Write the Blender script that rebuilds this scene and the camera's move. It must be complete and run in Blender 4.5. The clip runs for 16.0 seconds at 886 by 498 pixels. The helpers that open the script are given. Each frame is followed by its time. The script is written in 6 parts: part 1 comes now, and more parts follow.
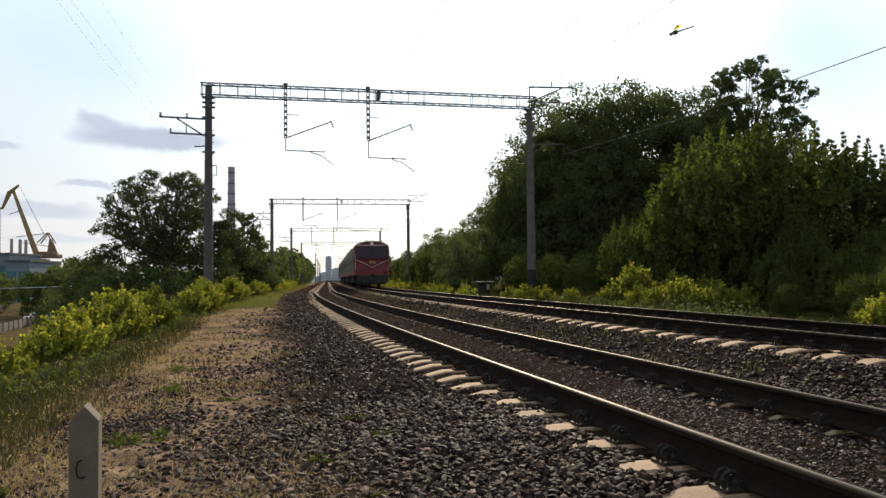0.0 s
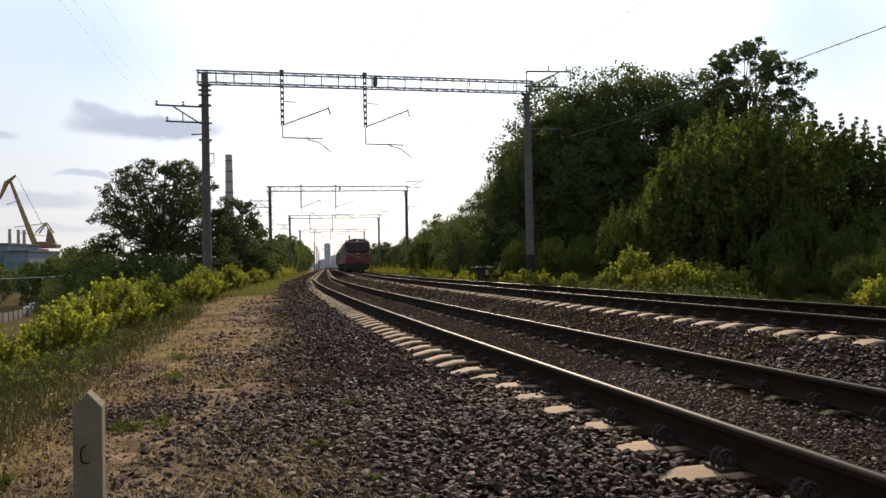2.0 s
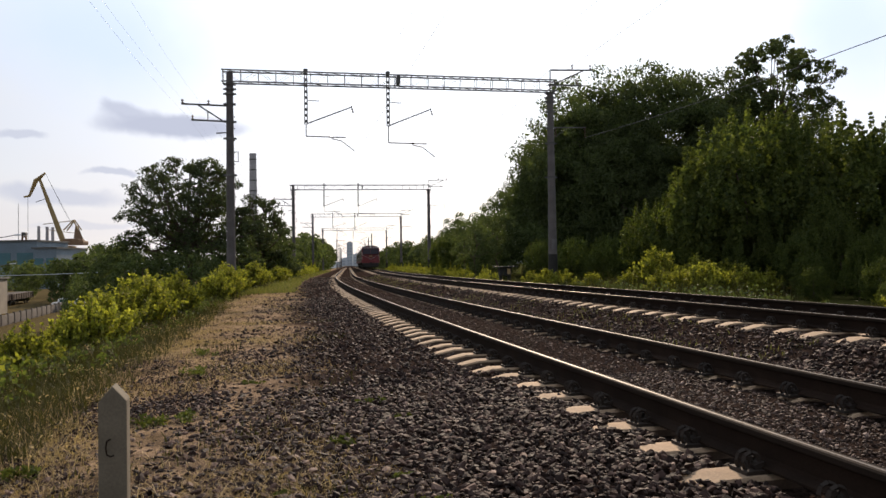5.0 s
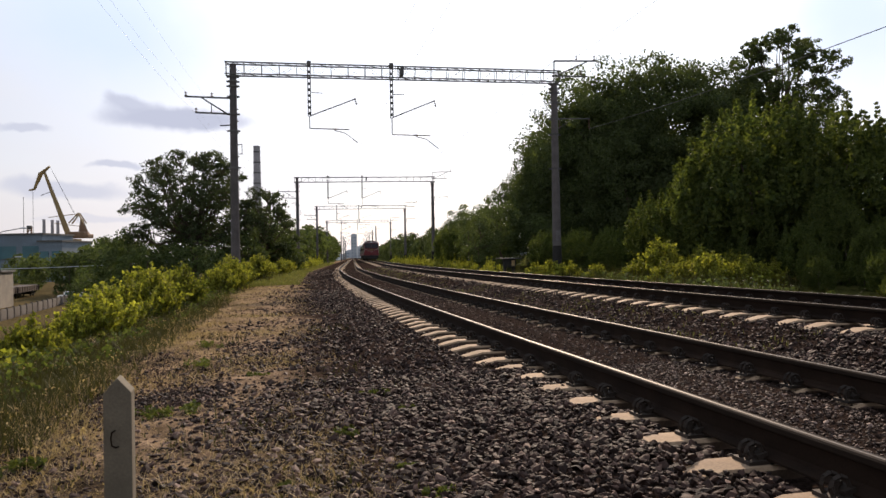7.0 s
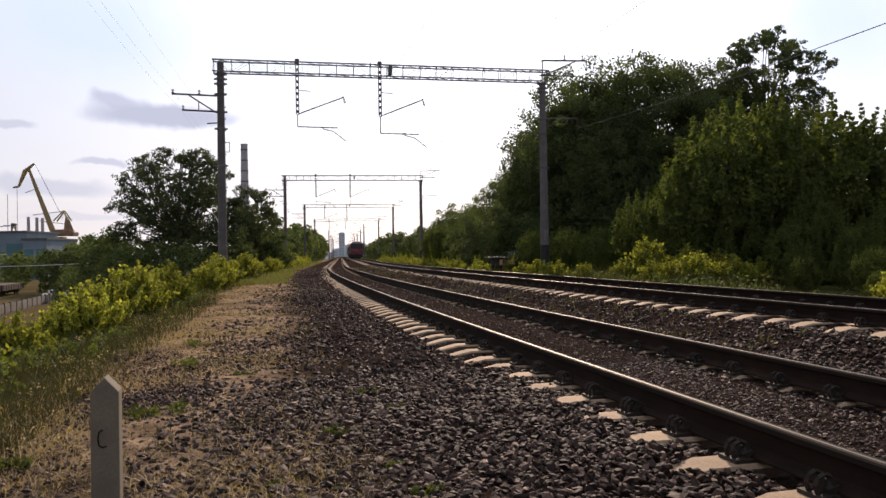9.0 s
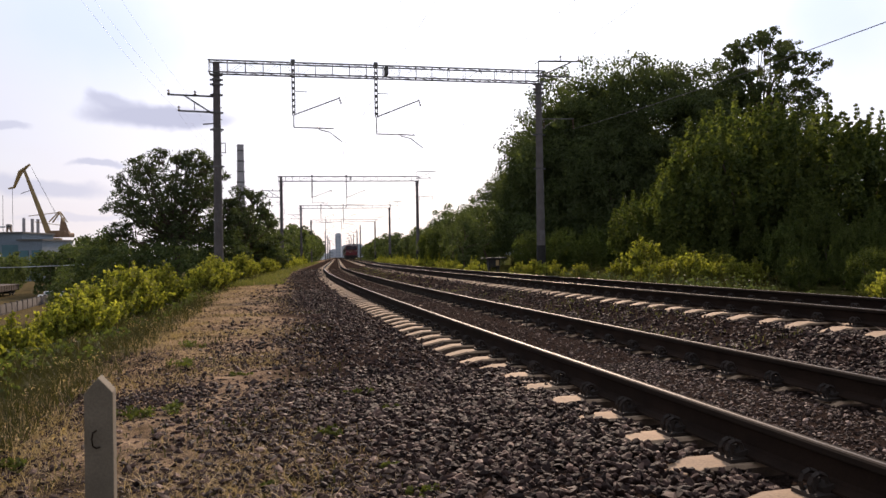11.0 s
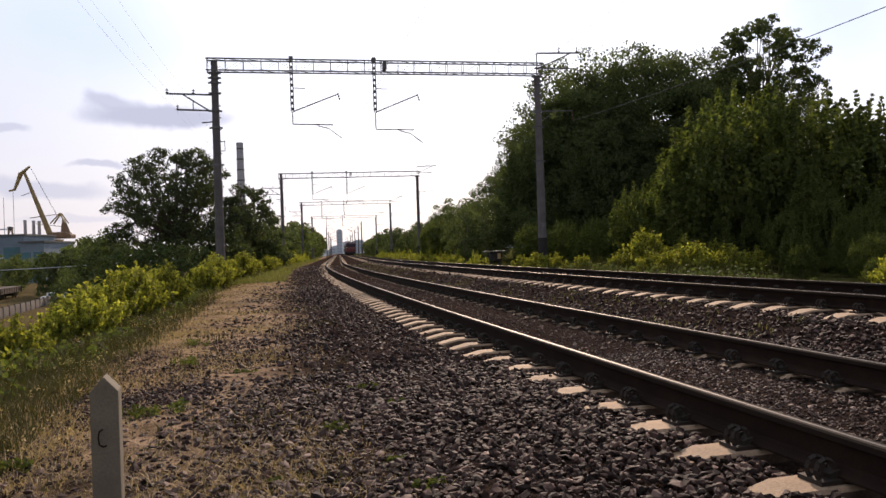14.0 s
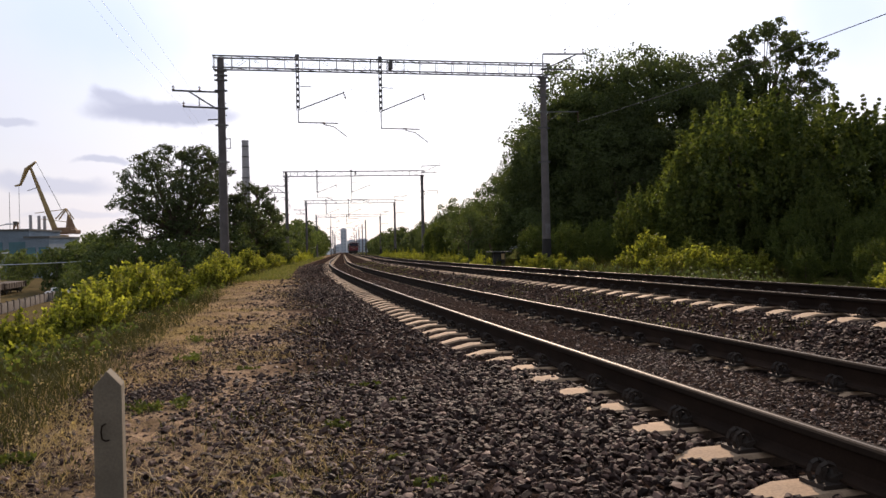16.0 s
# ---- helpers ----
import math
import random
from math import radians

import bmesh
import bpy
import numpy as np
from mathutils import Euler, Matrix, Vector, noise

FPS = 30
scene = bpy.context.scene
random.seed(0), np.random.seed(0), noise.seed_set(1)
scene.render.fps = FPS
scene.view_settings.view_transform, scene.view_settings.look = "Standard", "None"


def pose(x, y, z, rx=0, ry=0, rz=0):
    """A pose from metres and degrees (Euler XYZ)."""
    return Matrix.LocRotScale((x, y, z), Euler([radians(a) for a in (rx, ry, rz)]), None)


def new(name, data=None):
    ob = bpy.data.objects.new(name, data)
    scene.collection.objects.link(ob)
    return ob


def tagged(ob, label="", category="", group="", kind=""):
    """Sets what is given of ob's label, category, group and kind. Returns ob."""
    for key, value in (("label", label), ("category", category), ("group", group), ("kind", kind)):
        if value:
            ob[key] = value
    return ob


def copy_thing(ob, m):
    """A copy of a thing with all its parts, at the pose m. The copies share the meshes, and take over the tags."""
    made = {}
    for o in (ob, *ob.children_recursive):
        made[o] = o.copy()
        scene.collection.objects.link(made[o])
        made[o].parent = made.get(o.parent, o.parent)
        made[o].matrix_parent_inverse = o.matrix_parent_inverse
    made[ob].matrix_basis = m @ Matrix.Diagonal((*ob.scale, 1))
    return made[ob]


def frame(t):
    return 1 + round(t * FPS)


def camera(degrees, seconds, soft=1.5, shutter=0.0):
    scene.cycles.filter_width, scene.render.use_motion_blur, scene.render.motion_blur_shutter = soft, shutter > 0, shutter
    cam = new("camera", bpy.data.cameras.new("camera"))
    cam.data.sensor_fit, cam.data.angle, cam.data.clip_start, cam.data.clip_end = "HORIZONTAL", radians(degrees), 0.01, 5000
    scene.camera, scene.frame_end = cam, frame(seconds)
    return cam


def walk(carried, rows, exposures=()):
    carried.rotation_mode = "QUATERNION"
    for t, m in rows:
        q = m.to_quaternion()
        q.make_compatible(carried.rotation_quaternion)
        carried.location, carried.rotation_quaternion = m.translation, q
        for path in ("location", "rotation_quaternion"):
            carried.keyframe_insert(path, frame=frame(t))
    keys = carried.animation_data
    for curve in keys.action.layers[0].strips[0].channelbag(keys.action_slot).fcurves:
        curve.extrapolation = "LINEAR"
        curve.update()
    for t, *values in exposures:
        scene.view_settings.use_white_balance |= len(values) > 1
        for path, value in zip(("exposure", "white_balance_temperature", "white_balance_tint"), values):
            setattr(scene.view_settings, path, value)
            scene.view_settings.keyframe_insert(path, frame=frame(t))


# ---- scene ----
SECONDS = 16.0
cam = camera(62.0, SECONDS, soft=1.5)
PATH = [
    (0, pose(-0.0109, 0.0251, 1.1064, 92.292, 0.615, -1.162)),
    (0.5, pose(-0.0024, -0.0010, 1.1072, 91.860, 0.973, -1.065)),
    (1, pose(-0.0026, 0.0038, 1.1022, 91.499, 1.093, -1.214)),
    (1.5, pose(-0.0068, -0.0020, 1.1020, 91.544, 0.889, -1.431)),
    (2, pose(-0.0033, -0.0045, 1.1015, 91.195, 1.207, -1.239)),
    (2.5, pose(-0.0031, 0.0003, 1.0998, 91.590, 0.881, -1.498)),
    (3, pose(-0.0080, -0.0063, 1.1013, 91.472, 0.689, -1.962)),
    (3.5, pose(-0.0103, 0.0060, 1.0974, 91.534, 0.717, -1.047)),
    (4, pose(-0.0059, 0.0088, 1.0964, 91.508, 1.056, 0.007)),
    (6.5, pose(-0.0062, 0.0051, 1.0904, 90.616, 0.848, 0.706)),
    (7, pose(0.0013, 0.0049, 1.0917, 90.531, 1.016, 0.786)),
    (7.5, pose(-0.0102, 0.0000, 1.0872, 90.127, 0.987, 0.069)),
    (8, pose(-0.0008, 0.0029, 1.0916, 90.350, 0.848, 0.154)),
    (8.5, pose(-0.0054, 0.0005, 1.0947, 90.418, 0.845, 0.000)),
    (11, pose(0.0043, -0.0007, 1.0908, 90.476, 0.952, -0.415)),
    (11.5, pose(0.0016, 0.0015, 1.0859, 90.285, 0.867, -0.599)),
    (12, pose(0.0000, 0.0002, 1.0852, 90.241, 1.027, -0.792)),
    (12.5, pose(0.0041, 0.0024, 1.0859, 90.165, 1.787, -0.339)),
    (13, pose(0.0015, -0.0010, 1.0888, 90.250, 1.792, -0.428)),
    (13.5, pose(0.0051, 0.0052, 1.0842, 90.000, 1.991, -0.230)),
    (14, pose(-0.0002, 0.0030, 1.0839, 90.046, 1.998, -0.301)),
    (14.5, pose(0.0048, -0.0009, 1.0864, 90.250, 1.699, 0.050)),
    (15, pose(0.0009, 0.0018, 1.0852, 90.477, 1.504, 0.429)),
    (15.5, pose(0.0013, 0.0002, 1.0846, 90.251, 1.253, 0.131)),
    (16, pose(0.0000, 0.0000, 1.0800, 90.040, 1.330, 0.000)),
]
walk(cam, PATH, exposures=[(0, 0.11, 6150, 9), (2, 0.07, 6200, 12), (6, 0.07, 6250, 16), (12, 0.11, 6250, 22), (16, 0.11, 6250, 20)])

# ---- light ----
SUN_AZ, SUN_EL = radians(7), radians(30)      # azimuth clockwise from +y
SUN_DIR = Vector((math.sin(SUN_AZ) * math.cos(SUN_EL), math.cos(SUN_AZ) * math.cos(SUN_EL), math.sin(SUN_EL)))
sun = new("sun", bpy.data.lights.new("sun", "SUN"))
sun.data.energy, sun.data.angle, sun.data.color = 5.0, radians(0.6), (1.0, 0.80, 0.56)
sun.rotation_mode = "QUATERNION"
sun.rotation_quaternion = SUN_DIR.to_track_quat("Z", "Y")


def link(nt, a, b):
    nt.links.new(a, b)


def make_world():
    w = bpy.data.worlds.new("sky")
    w.use_nodes = True
    scene.world = w
    nt = w.node_tree
    nt.nodes.clear()
    out = nt.nodes.new("ShaderNodeOutputWorld")
    bg = nt.nodes.new("ShaderNodeBackground")
    bg.inputs["Strength"].default_value = 0.12
    sky = nt.nodes.new("ShaderNodeTexSky")
    sky.sky_type = "NISHITA"
    sky.sun_disc = False
    sky.sun_elevation, sky.sun_rotation = SUN_EL, SUN_AZ
    sky.air_density, sky.dust_density = 1.0, 1.0
    tc = nt.nodes.new("ShaderNodeTexCoord")
    # thin high veil, brighter towards the sun, and streaks of broken cloud
    mp = nt.nodes.new("ShaderNodeMapping")
    mp.inputs["Scale"].default_value = (1.0, 1.0, 3.2)
    link(nt, tc.outputs["Generated"], mp.inputs["Vector"])
    n1 = nt.nodes.new("ShaderNodeTexNoise")
    n1.inputs["Scale"].default_value, n1.inputs["Detail"].default_value, n1.inputs["Roughness"].default_value = 2.6, 8, 0.55
    link(nt, mp.outputs[0], n1.inputs["Vector"])
    r1 = nt.nodes.new("ShaderNodeValToRGB")
    r1.color_ramp.elements[0].position, r1.color_ramp.elements[1].position = 0.36, 0.62
    r1.color_ramp.elements[0].color, r1.color_ramp.elements[1].color = (0.8, 0.8, 0.8, 1), (0.98, 0.98, 0.98, 1)
    link(nt, n1.outputs["Fac"], r1.inputs["Fac"])
    dot = nt.nodes.new("ShaderNodeVectorMath")
    dot.operation = "DOT_PRODUCT"
    dot.inputs[1].default_value = tuple(SUN_DIR)
    link(nt, tc.outputs["Generated"], dot.inputs[0])
    glow = nt.nodes.new("ShaderNodeMapRange")
    glow.inputs["From Min"].default_value, glow.inputs["From Max"].default_value = -0.35, 1.0
    link(nt, dot.outputs["Value"], glow.inputs["Value"])
    steep = nt.nodes.new("ShaderNodeMath")
    steep.operation = "POWER"
    steep.inputs[1].default_value = 7.0
    link(nt, glow.outputs[0], steep.inputs[0])
    bright = nt.nodes.new("ShaderNodeMath")
    bright.operation = "MULTIPLY_ADD"
    bright.inputs[1].default_value, bright.inputs[2].default_value = 7.4, 5.3
    link(nt, steep.outputs[0], bright.inputs[0])
    veil = nt.nodes.new("ShaderNodeMix")
    veil.data_type = "RGBA"
    veil.blend_type = "MULTIPLY"
    veil.inputs["Factor"].default_value = 1.0
    sepz = nt.nodes.new("ShaderNodeSeparateXYZ")
    link(nt, tc.outputs["Generated"], sepz.inputs[0])
    low = nt.nodes.new("ShaderNodeValToRGB")
    low.color_ramp.elements[0].position, low.color_ramp.elements[1].position = 0.0, 0.34
    low.color_ramp.elements[0].color, low.color_ramp.elements[1].color = (1.0, 0.945, 0.885, 1), (0.86, 0.95, 1.0, 1)
    link(nt, sepz.outputs["Z"], low.inputs["Fac"])
    link(nt, low.outputs["Color"], veil.inputs[6])
    link(nt, bright.outputs[0], veil.inputs[7])
    mix = nt.nodes.new("ShaderNodeMix")
    mix.data_type = "RGBA"
    link(nt, r1.outputs["Color"], mix.inputs["Factor"])
    link(nt, sky.outputs[0], mix.inputs[6])
    link(nt, veil.outputs[2], mix.inputs[7])
    # low grey cloud bars in the open sky on the river side
    prev = mix.outputs[2]
    grey, blue = (4.4, 4.7, 5.4, 1), (5.4, 6.6, 8.2, 1)
    for az, el, wide, tall, deep, tint in ((-25.5, 16.0, 7.0, 4.0, 0.42, blue), (28.5, 15.5, 4.5, 5.0, 0.4, blue), (-2.0, 8.0, 3.0, 1.0, 0.12, blue),
                                           (-20.6, 10.3, 5.6, 1.05, 0.6, grey), (-23.6, 11.3, 1.9, 0.75, 0.5, grey), (-28.0, 5.0, 4.6, 0.8, 0.38, grey), (-24.8, 7.0, 2.2, 0.32, 0.45, grey), (-30.5, 8.9, 2.2, 0.4, 0.4, grey), (-26.5, 3.0, 4.0, 0.35, 0.22, grey)):
        a, e = radians(az), radians(el)
        sub = nt.nodes.new("ShaderNodeVectorMath")
        sub.operation = "SUBTRACT"
        sub.inputs[1].default_value = (math.sin(a) * math.cos(e), math.cos(a) * math.cos(e), math.sin(e))
        link(nt, tc.outputs["Generated"], sub.inputs[0])
        warp = nt.nodes.new("ShaderNodeTexNoise")
        warp.inputs["Scale"].default_value, warp.inputs["Detail"].default_value = 16, 6
        link(nt, tc.outputs["Generated"], warp.inputs["Vector"])
        wob = nt.nodes.new("ShaderNodeVectorMath")
        wob.operation = "MULTIPLY_ADD"
        wob.inputs[1].default_value = (0.07, 0.07, 0.035)
        wob.inputs[2].default_value = (-0.035, -0.035, -0.0175)
        link(nt, warp.outputs["Color"], wob.inputs[0])
        add = nt.nodes.new("ShaderNodeVectorMath")
        link(nt, sub.outputs[0], add.inputs[0])
        link(nt, wob.outputs[0], add.inputs[1])
        sc = nt.nodes.new("ShaderNodeVectorMath")
        sc.operation = "MULTIPLY"
        sc.inputs[1].default_value = (1 / radians(wide), 1 / radians(wide), 1 / radians(tall))
        link(nt, add.outputs[0], sc.inputs[0])
        ln = nt.nodes.new("ShaderNodeVectorMath")
        ln.operation = "LENGTH"
        link(nt, sc.outputs[0], ln.inputs[0])
        mr = nt.nodes.new("ShaderNodeMapRange")
        mr.interpolation_type = "SMOOTHSTEP"
        mr.inputs["From Min"].default_value, mr.inputs["From Max"].default_value = (0.1, 1.5) if tint is blue else (0.5, 1.1)
        mr.inputs["To Min"].default_value, mr.inputs["To Max"].default_value = deep * 1.6, 0.0
        link(nt, ln.outputs["Value"], mr.inputs["Value"])
        m2 = nt.nodes.new("ShaderNodeMix")
        m2.data_type = "RGBA"
        m2.inputs[7].default_value = tint
        link(nt, mr.outputs[0], m2.inputs["Factor"])
        link(nt, prev, m2.inputs[6])
        prev = m2.outputs[2]
    link(nt, prev, bg.inputs["Color"])
    link(nt, bg.outputs[0], out.inputs["Surface"])


make_world()


# ---- materials ----
def material(name, color, rough=0.8, metal=0.0, vary=0.25, scale=6.0, fine=60.0, bump=0.3, color2=None, spec=0.3, bump_dist=0.01):
    """A surface with stains at one scale, grain at another, and relief."""
    m = bpy.data.materials.new(name)
    m.use_nodes = True
    nt = m.node_tree
    p = nt.nodes["Principled BSDF"]
    p.inputs["Roughness"].default_value, p.inputs["Metallic"].default_value = rough, metal
    p.inputs["Specular IOR Level"].default_value = spec
    tc = nt.nodes.new("ShaderNodeTexCoord")
    info = nt.nodes.new("ShaderNodeObjectInfo")
    n1, n2 = nt.nodes.new("ShaderNodeTexNoise"), nt.nodes.new("ShaderNodeTexNoise")
    for n, s in ((n1, scale), (n2, fine)):
        n.inputs["Scale"].default_value, n.inputs["Detail"].default_value = s, 5
        link(nt, tc.outputs["Object"], n.inputs["Vector"])
    mixn = nt.nodes.new("ShaderNodeMath")
    mixn.operation = "MULTIPLY_ADD"
    mixn.inputs[1].default_value = 0.45
    link(nt, n2.outputs["Fac"], mixn.inputs[0])
    half = nt.nodes.new("ShaderNodeMath")
    half.operation = "MULTIPLY"
    half.inputs[1].default_value = 0.6
    link(nt, n1.outputs["Fac"], half.inputs[0])
    link(nt, half.outputs[0], mixn.inputs[2])
    ramp = nt.nodes.new("ShaderNodeValToRGB")
    c2 = color2 or tuple(c * (1 - vary) for c in color)
    ramp.color_ramp.elements[0].position, ramp.color_ramp.elements[1].position = 0.4, 0.66
    ramp.color_ramp.elements[0].color, ramp.color_ramp.elements[1].color = (*c2, 1), (*color, 1)
    link(nt, mixn.outputs[0], ramp.inputs["Fac"])
    hsv = nt.nodes.new("ShaderNodeHueSaturation")
    mr = nt.nodes.new("ShaderNodeMapRange")
    mr.inputs["To Min"].default_value, mr.inputs["To Max"].default_value = 1 - vary * 0.5, 1 + vary * 0.4
    link(nt, info.outputs["Random"], mr.inputs["Value"])
    link(nt, mr.outputs[0], hsv.inputs["Value"])
    link(nt, ramp.outputs["Color"], hsv.inputs["Color"])
    link(nt, hsv.outputs["Color"], p.inputs["Base Color"])
    if bump:
        b = nt.nodes.new("ShaderNodeBump")
        b.inputs["Strength"].default_value, b.inputs["Distance"].default_value = bump, bump_dist
        link(nt, mixn.outputs[0], b.inputs["Height"])
        link(nt, b.outputs[0], p.inputs["Normal"])
    return m


def leaf_material(name, light, dark, translucent=0.45, back=None):
    """Leaves: tone changes leaf by leaf and clump by clump, and light comes through the blade."""
    m = bpy.data.materials.new(name)
    m.use_nodes = True
    nt = m.node_tree
    nt.nodes.clear()
    out = nt.nodes.new("ShaderNodeOutputMaterial")
    geo = nt.nodes.new("ShaderNodeNewGeometry")
    info = nt.nodes.new("ShaderNodeObjectInfo")
    tc = nt.nodes.new("ShaderNodeTexCoord")
    nz = nt.nodes.new("ShaderNodeTexNoise")
    nz.inputs["Scale"].default_value = 0.8
    link(nt, tc.outputs["Object"], nz.inputs["Vector"])
    a = nt.nodes.new("ShaderNodeMath")
    a.operation = "MULTIPLY_ADD"
    a.inputs[1].default_value = 0.5
    link(nt, geo.outputs["Random Per Island"], a.inputs[0])
    h = nt.nodes.new("ShaderNodeMath")
    h.operation = "MULTIPLY"
    h.inputs[1].default_value = 0.55
    link(nt, nz.outputs["Fac"], h.inputs[0])
    link(nt, h.outputs[0], a.inputs[2])
    ramp = nt.nodes.new("ShaderNodeValToRGB")
    ramp.color_ramp.elements[0].position, ramp.color_ramp.elements[1].position = 0.2, 0.8
    ramp.color_ramp.elements[0].color, ramp.color_ramp.elements[1].color = (*dark, 1), (*light, 1)
    link(nt, a.outputs[0], ramp.inputs["Fac"])
    hsv = nt.nodes.new("ShaderNodeHueSaturation")
    mr = nt.nodes.new("ShaderNodeMapRange")
    mr.inputs["To Min"].default_value, mr.inputs["To Max"].default_value = 0.8, 1.2
    link(nt, info.outputs["Random"], mr.inputs["Value"])
    link(nt, mr.outputs[0], hsv.inputs["Value"])
    link(nt, ramp.outputs["Color"], hsv.inputs["Color"])
    d = nt.nodes.new("ShaderNodeBsdfPrincipled")
    d.inputs["Roughness"].default_value = 0.65
    d.inputs["Specular IOR Level"].default_value = 0.1
    link(nt, hsv.outputs["Color"], d.inputs["Base Color"])
    t = nt.nodes.new("ShaderNodeBsdfTranslucent")
    tint = nt.nodes.new("ShaderNodeMix")
    tint.data_type = "RGBA"
    tint.blend_type = "MULTIPLY"
    tint.inputs["Factor"].default_value = 1.0
    tint.inputs[7].default_value = (1.6, 1.7, 0.72, 1)
    link(nt, hsv.outputs["Color"], tint.inputs[6])
    link(nt, tint.outputs[2], t.inputs["Color"])
    mix = nt.nodes.new("ShaderNodeMixShader")
    mix.inputs[0].default_value = translucent
    link(nt, d.outputs[0], mix.inputs[1])
    link(nt, t.outputs[0], mix.inputs[2])
    link(nt, mix.outputs[0], out.inputs["Surface"])
    return m


def ground_material():
    """Ground by distance from the track: crushed stone, trodden dirt with dry grass, green verge, yard."""
    m = bpy.data.materials.new("ground_soil")
    m.use_nodes = True
    nt = m.node_tree
    p = nt.nodes["Principled BSDF"]
    p.inputs["Roughness"].default_value = 1.0
    p.inputs["Specular IOR Level"].default_value = 0.0
    uv = nt.nodes.new("ShaderNodeUVMap")
    uv.uv_map = "plan"
    sep = nt.nodes.new("ShaderNodeSeparateXYZ")
    link(nt, uv.outputs[0], sep.inputs[0])
    tc = nt.nodes.new("ShaderNodeTexCoord")

    def noise_at(scale, detail=4):
        n = nt.nodes.new("ShaderNodeTexNoise")
        n.inputs["Scale"].default_value, n.inputs["Detail"].default_value = scale, detail
        link(nt, tc.outputs["Object"], n.inputs["Vector"])
        return n.outputs["Fac"]

    big, mid, fine = noise_at(0.55, 6), noise_at(5.0, 6), noise_at(55.0, 4)
    o = nt.nodes.new("ShaderNodeMath")           # offset from the track, edges made ragged
    o.operation = "MULTIPLY_ADD"
    o.inputs[1].default_value = 2.2
    link(nt, big, o.inputs[0])
    link(nt, sep.outputs["Y"], o.inputs[2])
    o2 = nt.nodes.new("ShaderNodeMath")
    o2.operation = "MULTIPLY_ADD"
    o2.inputs[1].default_value = 0.9
    link(nt, mid, o2.inputs[0])
    link(nt, o.outputs[0], o2.inputs[2])

    def band(lo, hi):
        r = nt.nodes.new("ShaderNodeMapRange")
        r.interpolation_type = "SMOOTHSTEP"
        r.inputs["From Min"].default_value, r.inputs["From Max"].default_value = lo, hi
        link(nt, o2.outputs[0], r.inputs["Value"])
        return r.outputs[0]

    def tone(c1, c2, source, lo=0.35, hi=0.65):
        r = nt.nodes.new("ShaderNodeValToRGB")
        r.color_ramp.elements[0].position, r.color_ramp.elements[1].position = lo, hi
        r.color_ramp.elements[0].color, r.color_ramp.elements[1].color = (*c1, 1), (*c2, 1)
        link(nt, source, r.inputs["Fac"])
        return r.outputs["Color"]

    def over(a, b, f):
        x = nt.nodes.new("ShaderNodeMix")
        x.data_type = "RGBA"
        link(nt, f, x.inputs["Factor"])
        link(nt, a, x.inputs[6])
        link(nt, b, x.inputs[7])
        return x.outputs[2]

    stone = tone((0.013, 0.009, 0.007), (0.048, 0.033, 0.027), fine)
    dirt = tone((0.095, 0.066, 0.045), (0.32, 0.222, 0.145), mid)
    straw = over(tone((0.12, 0.082, 0.048), (0.39, 0.272, 0.165), fine), tone((0.07, 0.05, 0.03), (0.2, 0.135, 0.075), fine), tone((0, 0, 0), (1, 1, 1), noise_at(1.6, 5), 0.43, 0.57))
    green = tone((0.025, 0.03, 0.009), (0.075, 0.07, 0.022), mid)
    yard = tone((0.06, 0.048, 0.026), (0.13, 0.1, 0.05), mid)
    c = over(yard, green, band(-24, -18))
    c = over(c, straw, band(-3.9, -3.2))
    c = over(c, dirt, band(-2.9, -2.1))
    near = nt.nodes.new("ShaderNodeMapRange")      # dark gritty soil where stones were tipped beside the path
    near.interpolation_type = "SMOOTHSTEP"
    near.inputs["From Min"].default_value, near.inputs["From Max"].default_value = 6.6, 4.6
    link(nt, sep.outputs["X"], near.inputs["Value"])
    blot = nt.nodes.new("ShaderNodeMath")
    blot.operation = "MULTIPLY"
    link(nt, near.outputs[0], blot.inputs[0])
    link(nt, tone((0.25, 0.25, 0.25), (1, 1, 1), noise_at(2.3, 5), 0.4, 0.52), blot.inputs[1])
    c = over(c, tone((0.03, 0.022, 0.015), (0.11, 0.078, 0.05), mid), blot.outputs[0])
    c = over(c, stone, band(-1.9, -1.1))
    c = over(c, green, band(8.6, 10.0))
    link(nt, c, p.inputs["Base Color"])
    b = nt.nodes.new("ShaderNodeBump")
    b.inputs["Strength"].default_value, b.inputs["Distance"].default_value = 0.8, 0.04
    hsum = nt.nodes.new("ShaderNodeMath")
    link(nt, fine, hsum.inputs[0])
    link(nt, mid, hsum.inputs[1])
    link(nt, hsum.outputs[0], b.inputs["Height"])
    link(nt, b.outputs[0], p.inputs["Normal"])
    return m


